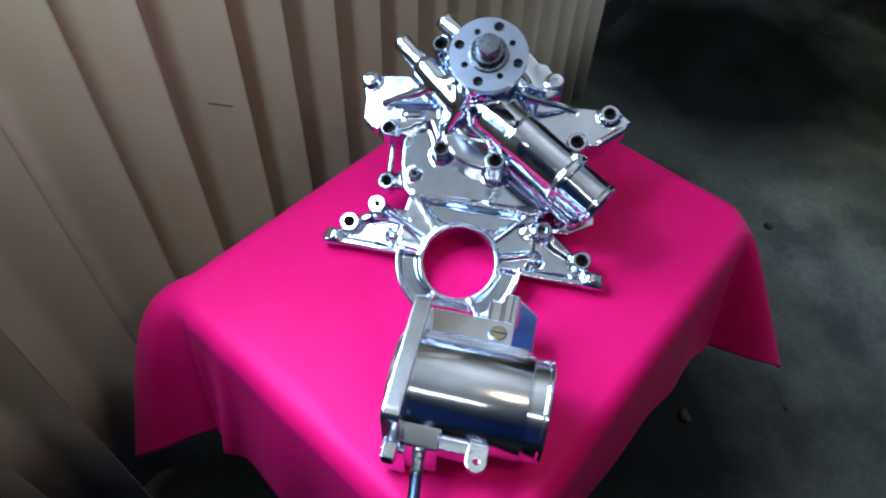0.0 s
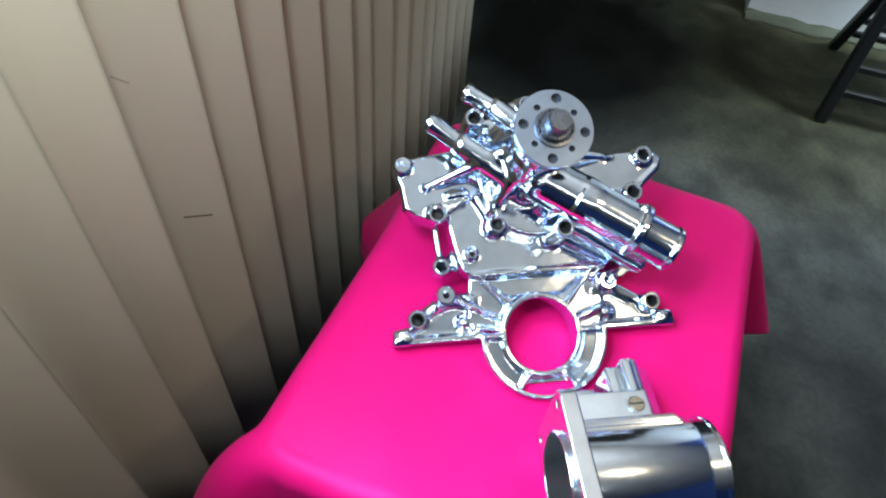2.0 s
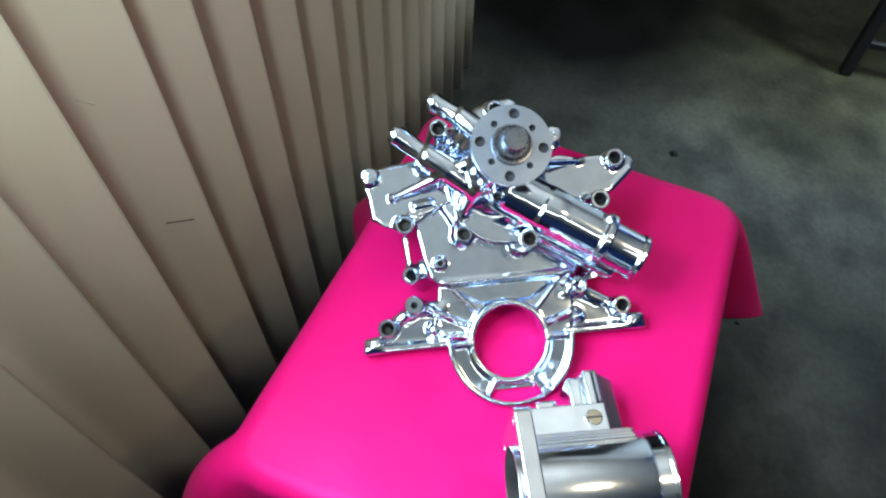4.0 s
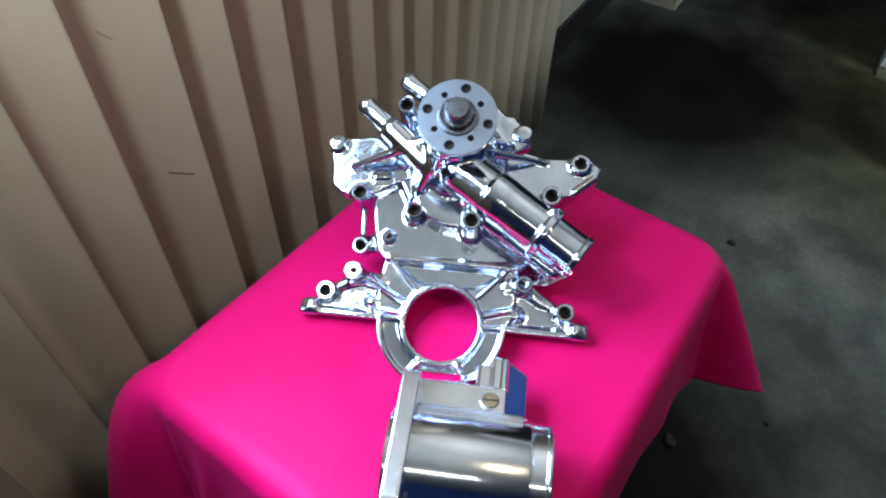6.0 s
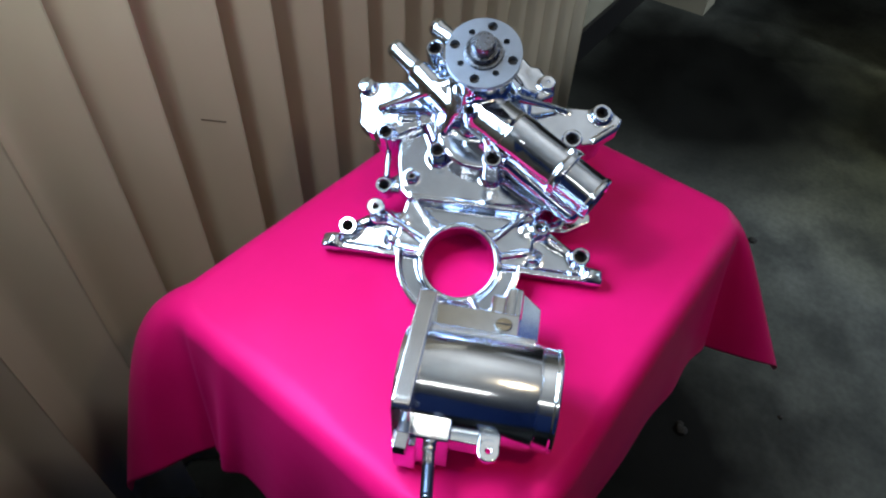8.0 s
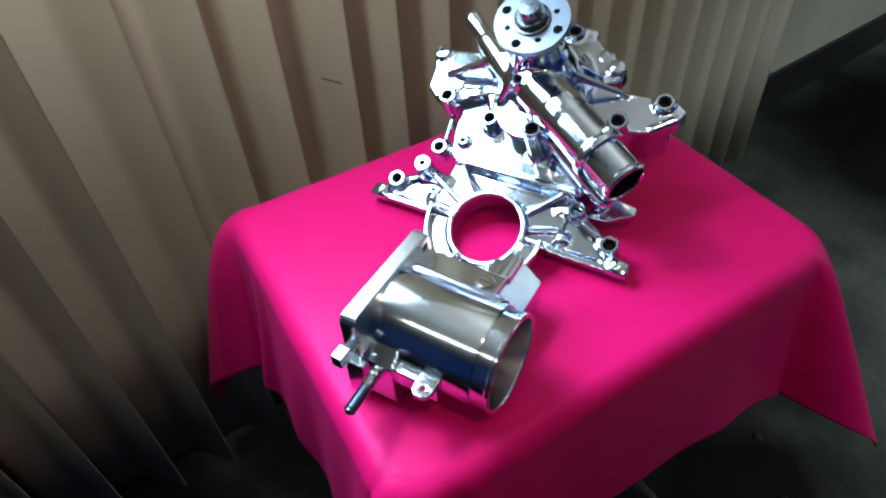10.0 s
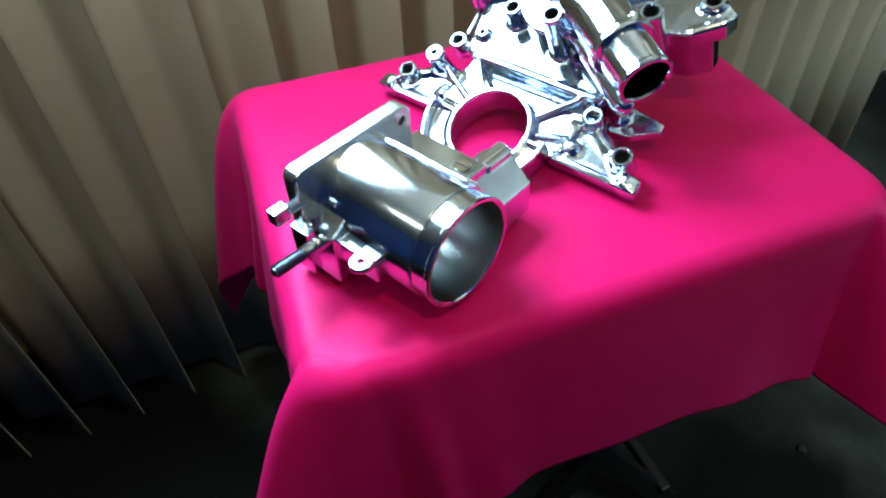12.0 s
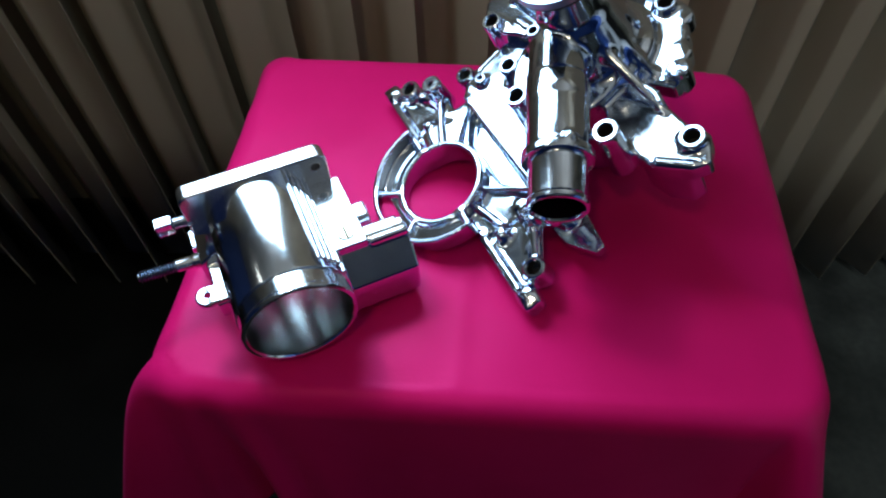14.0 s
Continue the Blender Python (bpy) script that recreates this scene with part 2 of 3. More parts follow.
def rod(p, q, r0, r1=None):
    r1 = r0 if r1 is None else r1
    d = [b - a for a, b in zip(p, q)]
    dd = sum(c * c for c in d)

    def f(U, V, N):
        s = np.clip(((U - p[0]) * d[0] + (V - p[1]) * d[1] + (N - p[2]) * d[2]) / dd, 0, 1)
        return np.sqrt((U - p[0] - s * d[0]) ** 2 + (V - p[1] - s * d[1]) ** 2 + (N - p[2] - s * d[2]) ** 2) - (r0 + (r1 - r0) * s)
    m = max(r0, r1)
    return f, [min(a, b) - m for a, b in zip(p, q)], [max(a, b) + m for a, b in zip(p, q)]


def pipe(p, q, r):
    """A cylinder with flat ends between two points."""
    d = [b - a for a, b in zip(p, q)]
    ln = math.sqrt(sum(c * c for c in d))
    d = [c / ln for c in d]

    def f(U, V, N):
        s = (U - p[0]) * d[0] + (V - p[1]) * d[1] + (N - p[2]) * d[2]
        x = np.sqrt(np.maximum((U - p[0] - s * d[0]) ** 2 + (V - p[1] - s * d[1]) ** 2 + (N - p[2] - s * d[2]) ** 2, 1e-9)) - r
        return rounded(x, np.abs(s - ln / 2) - ln / 2, 0.8)
    return f, [min(a, b) - r for a, b in zip(p, q)], [max(a, b) + r for a, b in zip(p, q)]


def slab(lo, hi, e=1.0, turn=0.0):
    c = [(a + b) / 2 for a, b in zip(lo, hi)]
    h = [(b - a) / 2 for a, b in zip(lo, hi)]
    ca, sa = math.cos(radians(turn)), math.sin(radians(turn))

    def f(U, V, N):
        x = np.abs((U - c[0]) * ca + (V - c[1]) * sa) - h[0] + e
        y = np.abs((V - c[1]) * ca - (U - c[0]) * sa) - h[1] + e
        z = np.abs(N - c[2]) - h[2] + e
        out = np.sqrt(np.maximum(x, 0) ** 2 + np.maximum(y, 0) ** 2 + np.maximum(z, 0) ** 2)
        return out + np.minimum(np.maximum(np.maximum(x, y), z), 0) - e
    m = math.hypot(h[0], h[1])
    if not turn:
        return f, lo, hi
    return f, (c[0] - m, c[1] - m, lo[2]), (c[0] + m, c[1] + m, hi[2])


def prism(pts, n0, n1, e=1.5, grow=0.0):
    """A plate of any outline in u, v, from n0 to n1, its corners rounded by grow."""
    def f(U, V, N):
        d2 = np.full(np.broadcast(U, V).shape, 1e9)
        sign = np.ones(d2.shape)
        for (ax, ay), (bx, by) in zip(pts, pts[1:] + pts[:1]):
            ex, ey = bx - ax, by - ay
            s = np.clip(((U - ax) * ex + (V - ay) * ey) / (ex * ex + ey * ey), 0, 1)
            d2 = np.minimum(d2, (U - ax - s * ex) ** 2 + (V - ay - s * ey) ** 2)
            cross = ((ay > V) != (by > V)) & (U < ex * (V - ay) / (ey if abs(ey) > 1e-9 else 1e-9) + ax)
            sign = np.where(cross, -sign, sign)
        return rounded(sign * np.sqrt(d2) - grow, np.abs(N - (n0 + n1) / 2) - (n1 - n0) / 2, e)
    us, vs = [p[0] for p in pts], [p[1] for p in pts]
    return f, (min(us) - grow, min(vs) - grow, n0), (max(us) + grow, max(vs) + grow, n1)


def along_x(shape):
    """The same shape with its thickness along the first axis."""
    f, lo, hi = shape
    return (lambda U, V, N: f(V, N, U)), (lo[2], lo[0], lo[1]), (hi[2], hi[0], hi[1])


def beyond(p, nrm, lo, hi):
    """All that lies past the plane through p, on the side to which nrm points."""
    def f(U, V, N):
        return -((U - p[0]) * nrm[0] + (V - p[1]) * nrm[1] + (N - p[2]) * nrm[2])
    return f, lo, hi


class Casting:
    """A block of space in millimetres in which metal is added and cut away."""

    def __init__(self, lo, hi, step):
        self.lo, self.step = np.array(lo, float), step
        self.axes = [np.arange(a, b + step, step) for a, b in zip(lo, hi)]
        self.d = np.full([len(a) for a in self.axes], 40.0, np.float32)

    def cut_out(self, lo, hi, margin):
        sl, co = [], []
        for i, ax in enumerate(self.axes):
            a = int(np.clip(np.searchsorted(ax, lo[i] - margin), 0, len(ax) - 2))
            b = int(np.clip(np.searchsorted(ax, hi[i] + margin), a + 1, len(ax)))
            sl.append(slice(a, b))
            shape = [1, 1, 1]
            shape[i] = b - a
            co.append(ax[a:b].reshape(shape))
        return tuple(sl), co

    def add(self, shape, k=3.0):
        f, lo, hi = shape
        sl, co = self.cut_out(lo, hi, k + 4)
        self.d[sl] = blend(self.d[sl], f(*co), k)

    def cut(self, shape, k=0.8):
        f, lo, hi = shape
        sl, co = self.cut_out(lo, hi, k + 4)
        self.d[sl] = -blend(-self.d[sl], f(*co), k)

    def skin(self, name, mat, parent, label=""):
        d = self.d
        s = d < 0
        corners = [(i, j, k) for i in (0, 1) for j in (0, 1) for k in (0, 1)]
        nx, ny, nz = d.shape
        view = lambda a, c: a[c[0]:nx - 1 + c[0], c[1]:ny - 1 + c[1], c[2]:nz - 1 + c[2]]
        count = sum(view(s, c).astype(np.int8) for c in corners)
        active = (count > 0) & (count < 8)
        idx = np.argwhere(active)
        vals = [view(d, c)[active].astype(float) for c in corners]
        total, n = np.zeros((len(idx), 3)), np.zeros(len(idx))
        for a in range(8):
            for b in range(a + 1, 8):
                ca, cb = np.array(corners[a]), np.array(corners[b])
                if np.abs(ca - cb).sum() != 1:
                    continue
                hit = (vals[a] < 0) != (vals[b] < 0)
                t = np.where(hit, vals[a] / np.where(hit, vals[a] - vals[b], 1), 0)
                total += np.where(hit[:, None], ca + (cb - ca) * t[:, None], 0)
                n += hit
        verts = (self.lo + (idx + total / n[:, None]) * self.step) * 0.001
        ident = np.full(active.shape, -1, np.int64)
        ident[active] = np.arange(len(idx))
        faces = []
        for ax in range(3):
            b, c = (ax + 1) % 3, (ax + 2) % 3
            first, second = [slice(None)] * 3, [slice(None)] * 3
            first[ax], second[ax] = slice(0, -1), slice(1, None)
            s0, s1 = s[tuple(first)], s[tuple(second)]
            for inside, flip in (((s0 & ~s1), False), ((~s0 & s1), True)):
                e = np.argwhere(inside)
                e = e[(e[:, b] > 0) & (e[:, c] > 0) & (e[:, b] < d.shape[b] - 1) & (e[:, c] < d.shape[c] - 1)]
                quad = []
                for ob_, oc_ in ((1, 1), (0, 1), (0, 0), (1, 0)):
                    q = e.copy()
                    q[:, b] -= ob_
                    q[:, c] -= oc_
                    quad.append(ident[q[:, 0], q[:, 1], q[:, 2]])
                faces.append(np.stack(quad[::-1] if flip else quad, 1))
        faces = np.concatenate(faces)
        faces = faces[(faces >= 0).all(1)]
        me = bpy.data.meshes.new(name)
        me.vertices.add(len(verts))
        me.vertices.foreach_set("co", verts.ravel())
        me.loops.add(faces.size)
        me.loops.foreach_set("vertex_index", faces.ravel().astype(np.int32))
        me.polygons.add(len(faces))
        me.polygons.foreach_set("loop_start", np.arange(0, faces.size, 4, dtype=np.int32))
        me.update(calc_edges=True)
        me.polygons.foreach_set("use_smooth", np.ones(len(faces), bool))
        me.materials.append(mat)
        me.validate()
        ob = new(name, me)
        ob.parent = parent
        return tagged(ob, label)


# ---- the room ----
def setting(ob, label, category):
    return tagged(ob, label, category, kind="structure")


XW, YB = 2.10, 0.60
setting(box("floor", (-3.2, -3.7, -0.12), (3.6, 1.2, 0.0), FLOOR), "grey stained concrete garage floor with shade painted into it", "floor")
setting(box("ceiling", (-3.2, -3.7, 2.4), (3.6, 1.2, 2.5), CEIL), "cream painted ceiling", "ceiling")
setting(box("wall_back", (-3.2, YB, 0.0), (XW, YB + 0.12, 2.4), OLIVE), "olive-grey painted wall behind vertical blinds", "wall")
# unseen stretch of wall added in navy, mirrored by the sensor mount
setting(box("wall_far_end", (XW, -3.7, 0.0), (XW + 0.12, -1.12, 2.4), DIM), "unseen wall, coloured navy for its reflection in the metal", "wall")
setting(box("wall_far", (XW, -1.12, 0.0), (XW + 0.12, -0.317, 2.4), WALL), "white painted wall with a damp foot", "wall")
setting(box("wall_far_pier", (XW, 0.37, 0.0), (XW + 0.12, YB + 0.12, 2.4), OLIVE), "olive-grey painted wall pier beside a dark doorway", "wall")
setting(box("wall_far_lintel", (XW, -0.317, 2.05), (XW + 0.12, 0.37, 2.4), WALL), "white painted wall over a dark doorway", "wall")
# these walls are black to stand in for the unlit room's darkness
setting(box("wall_dark_room", (3.4, -3.7, 0.0), (3.6, 1.2, 2.4), BLACK), "wall beyond the doorway, black for the unlit room", "wall")
setting(box("wall_dark_side", (XW + 0.12, YB, 0.0), (3.4, YB + 0.12, 2.4), BLACK), "side wall beyond the doorway, black for the unlit room", "wall")
setting(box("wall_left", (-3.2, -3.7, 0.0), (-3.08, YB, 2.4), DIM), "plain painted wall", "wall")
setting(box("wall_front", (-3.08, -3.7, 0.0), (XW, -3.58, 2.4), DIM), "plain painted wall", "wall")
setting(box("baseboard", (-3.07, YB - 0.014, 0.0), (XW, YB - 0.001, 0.115), BLACK, bevel=0.003), "dark baseboard along the wall", "baseboard")


def wall_foot():
    """A ragged damp strip of moss and dirt where the far wall meets the floor."""
    bm, n, prev = bmesh.new(), 150, None
    for i in range(n + 1):
        y = -3.55 + (3.55 - 0.317) * i / n
        wide = 0.050 + 0.026 * noise.noise(Vector((y * 9, 1.7, 0))) + 0.010 * noise.noise(Vector((y * 40, 5.2, 0)))
        high = 0.020 + 0.010 * noise.noise(Vector((y * 14, 8.1, 0)))
        row = [bm.verts.new((XW - 0.001 - a, y, b)) for a, b in ((0, high), (wide * 0.30, high * 0.72), (wide * 0.75, 0.006), (wide, 0.0), (0, 0.0))]
        if prev:
            for k in range(5):
                bm.faces.new((prev[k], prev[(k + 1) % 5], row[(k + 1) % 5], row[k]))
        prev = row
    return part("trim", bm, MOSS)


setting(wall_foot(), "damp mossy strip at the white wall's foot", "trim")

# ---- vertical blinds ----
Z_LOW, Z_TOP, HANG_Y = 0.020, 2.05, 0.527


def slat_front(n=26, front=0.091):
    """The gently hollow half of a slat that stands out into the room, from its bend at x = 0."""
    path, x, y = [], 0.0, 0.0
    for i in range(n):
        s = (i + 0.5) / n * front
        ang = radians(63 - 46 * math.exp(-s / 0.014) - 9 * (s / front))
        path.append((x, y))
        x, y = x + front / n * math.cos(ang), y - front / n * math.sin(ang)
    return path + [(x, y)]


def slat_mesh():
    """One slat: a flat half behind, a round bend at x = 0 where it hangs, and the half that stands out."""
    back, path = 0.056, slat_front()
    path = [(-back, 0.0025), (-back * 0.75, 0.0012), (-back * 0.5, 0.0004), (-back * 0.2, 0.0)] + path
    m, th, levels, verts, faces = len(path), 0.0007, 7, [], []
    for side in (0, 1):
        for k in range(levels):
            z = Z_LOW + (Z_TOP - Z_LOW) * k / (levels - 1)
            for a, b in path:
                verts.append((a + side * th * 0.5, b + side * th, z))
    at = lambda side, k, i: (side * levels + k) * m + i
    for k in range(levels - 1):
        for i in range(m - 1):
            faces.append((at(0, k, i), at(0, k, i + 1), at(0, k + 1, i + 1), at(0, k + 1, i)))
            faces.append((at(1, k, i + 1), at(1, k, i), at(1, k + 1, i), at(1, k + 1, i + 1)))
        for e in (0, m - 1):
            faces.append((at(0, k, e), at(0, k + 1, e), at(1, k + 1, e), at(1, k, e)))
    smooth = len(faces)
    for i in range(m - 1):
        faces.append((at(0, 0, i + 1), at(0, 0, i), at(1, 0, i), at(1, 0, i + 1)))
        faces.append((at(0, levels - 1, i), at(0, levels - 1, i + 1), at(1, levels - 1, i + 1), at(1, levels - 1, i)))
    me = bpy.data.meshes.new("slat")
    me.from_pydata(verts, [], faces)
    me.materials.append(SLAT)
    for p in me.polygons:
        p.use_smooth = p.index < smooth
    me.update()
    return me


blinds = thing("vertical_blinds", pose(0, HANG_Y, 0), "ivory vinyl vertical blinds with scuffed half-open slats", "blinds")
SLAT_MESH = slat_mesh()
rnd = random.Random(4)
# tip of each slat along the wall
TIPS = (-0.438, -0.351, -0.258, -0.162, -0.071, 0.001, 0.094, 0.176, 0.256)
tips = [TIPS[0] - 0.0885 * k + rnd.uniform(-0.004, 0.004) for k in range(16, 0, -1)] + list(TIPS)
tips += [TIPS[-1] + 0.0835 * k + rnd.uniform(-0.004, 0.004) for k in range(1, 12)]
slats = []
for x in tips:
    sl = new("slat", SLAT_MESH)
    slats.append(sl)
    sl.parent = blinds
    sl.matrix_basis = pose(x - 0.051, rnd.uniform(-0.002, 0.002), rnd.uniform(-0.005, 0.004), rnd.uniform(-0.15, 0.15), rnd.uniform(-0.2, 0.2), rnd.uniform(-4, 4))
box("headrail", (-1.90, -0.035, Z_TOP - 0.004), (1.21, 0.030, Z_TOP + 0.045), SLAT, blinds, 0.004)

# ---- the folding tray table and its cloth ----
X0, X1, Y0, Y1 = -0.161, 0.345, -0.112, 0.297
table = thing("folding_table", pose(0, 0, 0), "small black folding tray table under a pink cloth", "table")


def askew(x, y, z):
    """The table and its cloth stand a little out of square."""
    back, front = min(1.0, max(0.0, (y + 0.1) / 0.4)), min(1.0, max(0.0, (0.1 - y) / 0.2))
    return (x + 0.08 * (y - 0.1), y - 0.08 * (x - 0.09) * back - 0.055 * (x - 0.33) * front, z)


top = box("tabletop", (X0 + 0.046, Y0 + 0.046, T - 0.024), (X1 - 0.040, Y1 - 0.040, T - 0.008), BLACK, table, 0.004)
for v in top.data.vertices:
    v.co = askew(*v.co)


def stick(name, p, q, r, mat, parent, flat=1.0):
    bm = bmesh.new()
    bmesh.ops.create_cube(bm, size=1.0)
    ln = (Vector(q) - Vector(p)).length
    for v in bm.verts:
        v.co = Vector((v.co.x * 2 * r, v.co.y * 2 * r * flat, (v.co.z + 0.5) * ln))
    bmesh.ops.bevel(bm, geom=bm.edges[:], offset=r * 0.35, segments=2, affect="EDGES", profile=0.5)
    bmesh.ops.transform(bm, matrix=frame_to(p, q), verts=bm.verts[:])
    return part(name, bm, mat, parent, smooth=False)


for y in (Y0 + 0.045, Y1 - 0.085):
    stick("leg", (X0 + 0.04, y, 0.0), (X1 - 0.08, y, T - 0.024), 0.010, BLACK, table, 1.6)
    stick("leg", (X1 - 0.045, y + 0.024, 0.0), (X0 + 0.08, y + 0.024, T - 0.024), 0.010, BLACK, table, 1.6)
for x, z in ((X0 + 0.08, 0.10), (X1 - 0.085, 0.10)):
    stick("stretcher", (x, Y0 + 0.05, z), (x, Y1 - 0.06, z), 0.008, BLACK, table)


def cloth():
    """A cloth laid over the table: flat on top, rounded over the edge, pinched into hanging flaps at the corners."""
    front, right, back, left = 0.190, 0.235, 0.235, 0.215
    na, nb = 230, 210
    us = np.linspace(X0 - left, X1 + right, na)
    vs = np.linspace(Y0 - front, Y1 + back, nb)
    R, RC = 0.021, 0.042

    def hang(s, flare):
        """Outward reach and drop after s metres over the edge."""
        arc = R * (math.pi / 2 - flare)
        if s <= 0:
            return 0.0, 0.0
        if s < arc:
            a = s / R
            return R * math.sin(a), R * (1 - math.cos(a))
        a = math.pi / 2 - flare
        return R * math.sin(a) + (s - arc) * math.sin(flare), R * (1 - math.cos(a)) + (s - arc) * math.cos(flare)
    def flow(s, lean, k):
        """The same for a corner, where the cloth turns down slowly over the length k and ends at a lean."""
        out = drop = 0.0
        n = 28
        for i in range(n):
            a = lean + (math.pi / 2 - lean) * math.exp(-((i + 0.5) / n * s) / k)
            out, drop = out + s / n * math.sin(a), drop + s / n * math.cos(a)
        return out, drop
    # for each corner: lean of its flap, turning length, width, turn of its ridge, strength of small folds, shortening
    flap = {(1, -1): (0.49, 0.019, 0.44, 0.30, 0.06, 0.06), (-1, 1): (0.30, 0.050, 0.62, 0.12, 0.10, -1.1), (-1, -1): (0.38, 0.028, 0.40, -0.42, 0.10, 0.10), (1, 1): (0.34, 0.030, 0.40, 0.25, 0.06, 0.28)}
    # soft folds of the hanging sides: place along the side, reach, width
    folds = {"front": ((-0.112, -0.016, 0.010), (-0.088, 0.020, 0.012), (-0.045, 0.010, 0.022), (0.07, 0.005, 0.05), (0.20, 0.006, 0.035), (0.285, 0.008, 0.022)),
             "left": ((-0.062, 0.015, 0.020), (0.02, 0.006, 0.03), (0.12, 0.008, 0.035), (0.205, 0.013, 0.013), (0.25, 0.014, 0.012)),
             "back": ((-0.08, 0.008, 0.03), (0.05, 0.008, 0.04), (0.25, 0.085, 0.080)),
             "right": ((-0.05, 0.010, 0.02), (0.06, 0.006, 0.04), (0.2, 0.008, 0.03))}
    verts = []
    for v in vs:
        for u in us:
            cx, cy = min(max(u, X0 + RC), X1 - RC), min(max(v, Y0 + RC), Y1 - RC)
            dx, dy = u - cx, v - cy
            flat = min(math.hypot(dx, dy), RC - R)
            s = math.hypot(dx, dy) - flat
            low = 0.0016 * noise.noise(Vector((u * 7, v * 7, 0.3))) + 0.0007 * noise.noise(Vector((u * 22, v * 22, 1.3)))
            low += 0.0004 * math.exp(-((u - 0.075) / 0.007) ** 2) + 0.0004 * math.exp(-((v - 0.098) / 0.007) ** 2)
            if s < 1e-9:
                verts.append((u, v, T - 0.001 + low))
                continue
            far = min(1.0, s / 0.2)
            if abs(dx) > 1e-9 and abs(dy) > 1e-9:
                phi = math.atan2(abs(dy), abs(dx))
                lean, k, wide, turn, small, short = flap[(1 if dx > 0 else -1, 1 if dy > 0 else -1)]
                edge = math.sin(2 * phi)
                g = math.exp(-((phi - math.pi / 4) / wide) ** 2) * min(1, edge * 1.3)
                psi = phi + turn * edge
                if s > 0.17:
                    s = 0.17 + (s - 0.17) * (1 - short * g)
                o0, d0 = hang(s, 0.08 + small * math.sin(9 * phi + 1.0) * edge)
                o1, d1 = flow(s, lean, k)
                out, drop = o0 + (o1 - o0) * g, d0 + (d1 - d0) * g
                out += flat
                verts.append((cx + math.copysign(out * math.cos(psi), dx), cy + math.copysign(out * math.sin(psi), dy), T - 0.001 - drop))
            else:
                side = ("right" if dx > 0 else "left") if abs(dx) > 1e-9 else ("back" if dy > 0 else "front")
                along = u if abs(dy) > 1e-9 else v
                flare = 0.08 + 0.04 * noise.noise(Vector((along * 5.0, 4.0, s * 3)))
                out, drop = hang(s, flare)
                push = sum(a * math.exp(-((along - c - 0.10 * s) / w) ** 2) for c, a, w in folds[side])
                out += flat + push * far ** 1.3
                out += 0.004 * noise.noise(Vector((along * 13, 2.0, s * 4))) * far
                verts.append((cx + math.copysign(out, dx) if abs(dx) > 1e-9 else cx, cy + math.copysign(out, dy) if abs(dy) > 1e-9 else cy, T - 0.001 - drop))
    verts = [askew(*p) for p in verts]
    faces = [(j * na + i, j * na + i + 1, (j + 1) * na + i + 1, (j + 1) * na + i) for j in range(nb - 1) for i in range(na - 1)]
    ob = link_mesh("tablecloth", verts, faces, CLOTH)
    so = ob.modifiers.new("thickness", "SOLIDIFY")
    so.thickness, so.offset = 0.0012, -1.0
    return tagged(ob, "bright hot-pink satin cloth draped over a small table", "tablecloth")


cloth()

# ---- timing cover with its water pump ----
TAU = radians(29)
_u = Vector((0.4403, -0.8979, 0.0))
_v = Vector((0.8979 * math.cos(TAU), 0.4403 * math.cos(TAU), math.sin(TAU)))
_n3 = _u.cross(_v)
COVER_AT = Matrix.Translation((0.067, 0.108, 0.690)) @ Matrix((_u, _v, _n3)).transposed().to_4x4()
cover = thing("timing_cover", COVER_AT, "mirror-polished aluminium engine timing cover with water pump on pink cloth", "engine part")
MM = 0.001


def boss(c, u, v, top, r, bore, depth, foot, k=4.0, through=False):
    """A bolt boss: its core is blended into the casting c, its turned collar is a part of its own."""
    c.add(cyl(u, v, r + 0.6, foot, top - 3.0, 1.0, r - 0.6), k)
    if bore:
        c.cut(cyl(u, v, bore + 0.7, foot - 2 if through else top - depth, top + 6, 0.2), 0.3)
    return (u, v, top, r, bore, depth)


def collar(u, v, top, r, bore, depth):
    prof = [(r - 0.4, top - 9), (r, top - 2.2), (r - 0.5, top - 0.7), (r - 1.4, top)]
    if bore:
        prof += [(bore + 0.9, top), (bore, top - 1.1), (bore, top - 2.4)]
    else:
        prof += [(2.4, top + 0.5), (1.6, top - 0.6), (0.01, top - 0.6)]
    m = Matrix.Translation((u * MM, v * MM, 0))
    ob = lathe("bolt_boss", [(a * MM, b * MM) for a, b in prof], CAST, cover, m, seg=36)
    if bore:
        # near-black lining and floor inside the bore
        hole = [(bore, top - 2.4), (bore, top - depth + 0.4), (0.01, top - depth + 0.4)]
        lathe("bore", [(a * MM, b * MM) for a, b in hole], DARK, ob, m, "bolt hole lined near-black", 24)


def table_side(f_lo=-90, f_hi=230):
    """What lies under the cloth's surface, in the cover's own axes."""
    m = COVER_AT.inverted()
    nrm = m.to_3x3() @ Vector((0, 0, 1))
    p0 = (m @ Vector((0.1, 0.1, T + 0.001))) * 1000

    def f(U, V, N):
        return (U - p0.x) * nrm.x + (V - p0.y) * nrm.y + (N - p0.z) * nrm.z
    return f, (-160, f_lo, -80), (160, f_hi, 60)


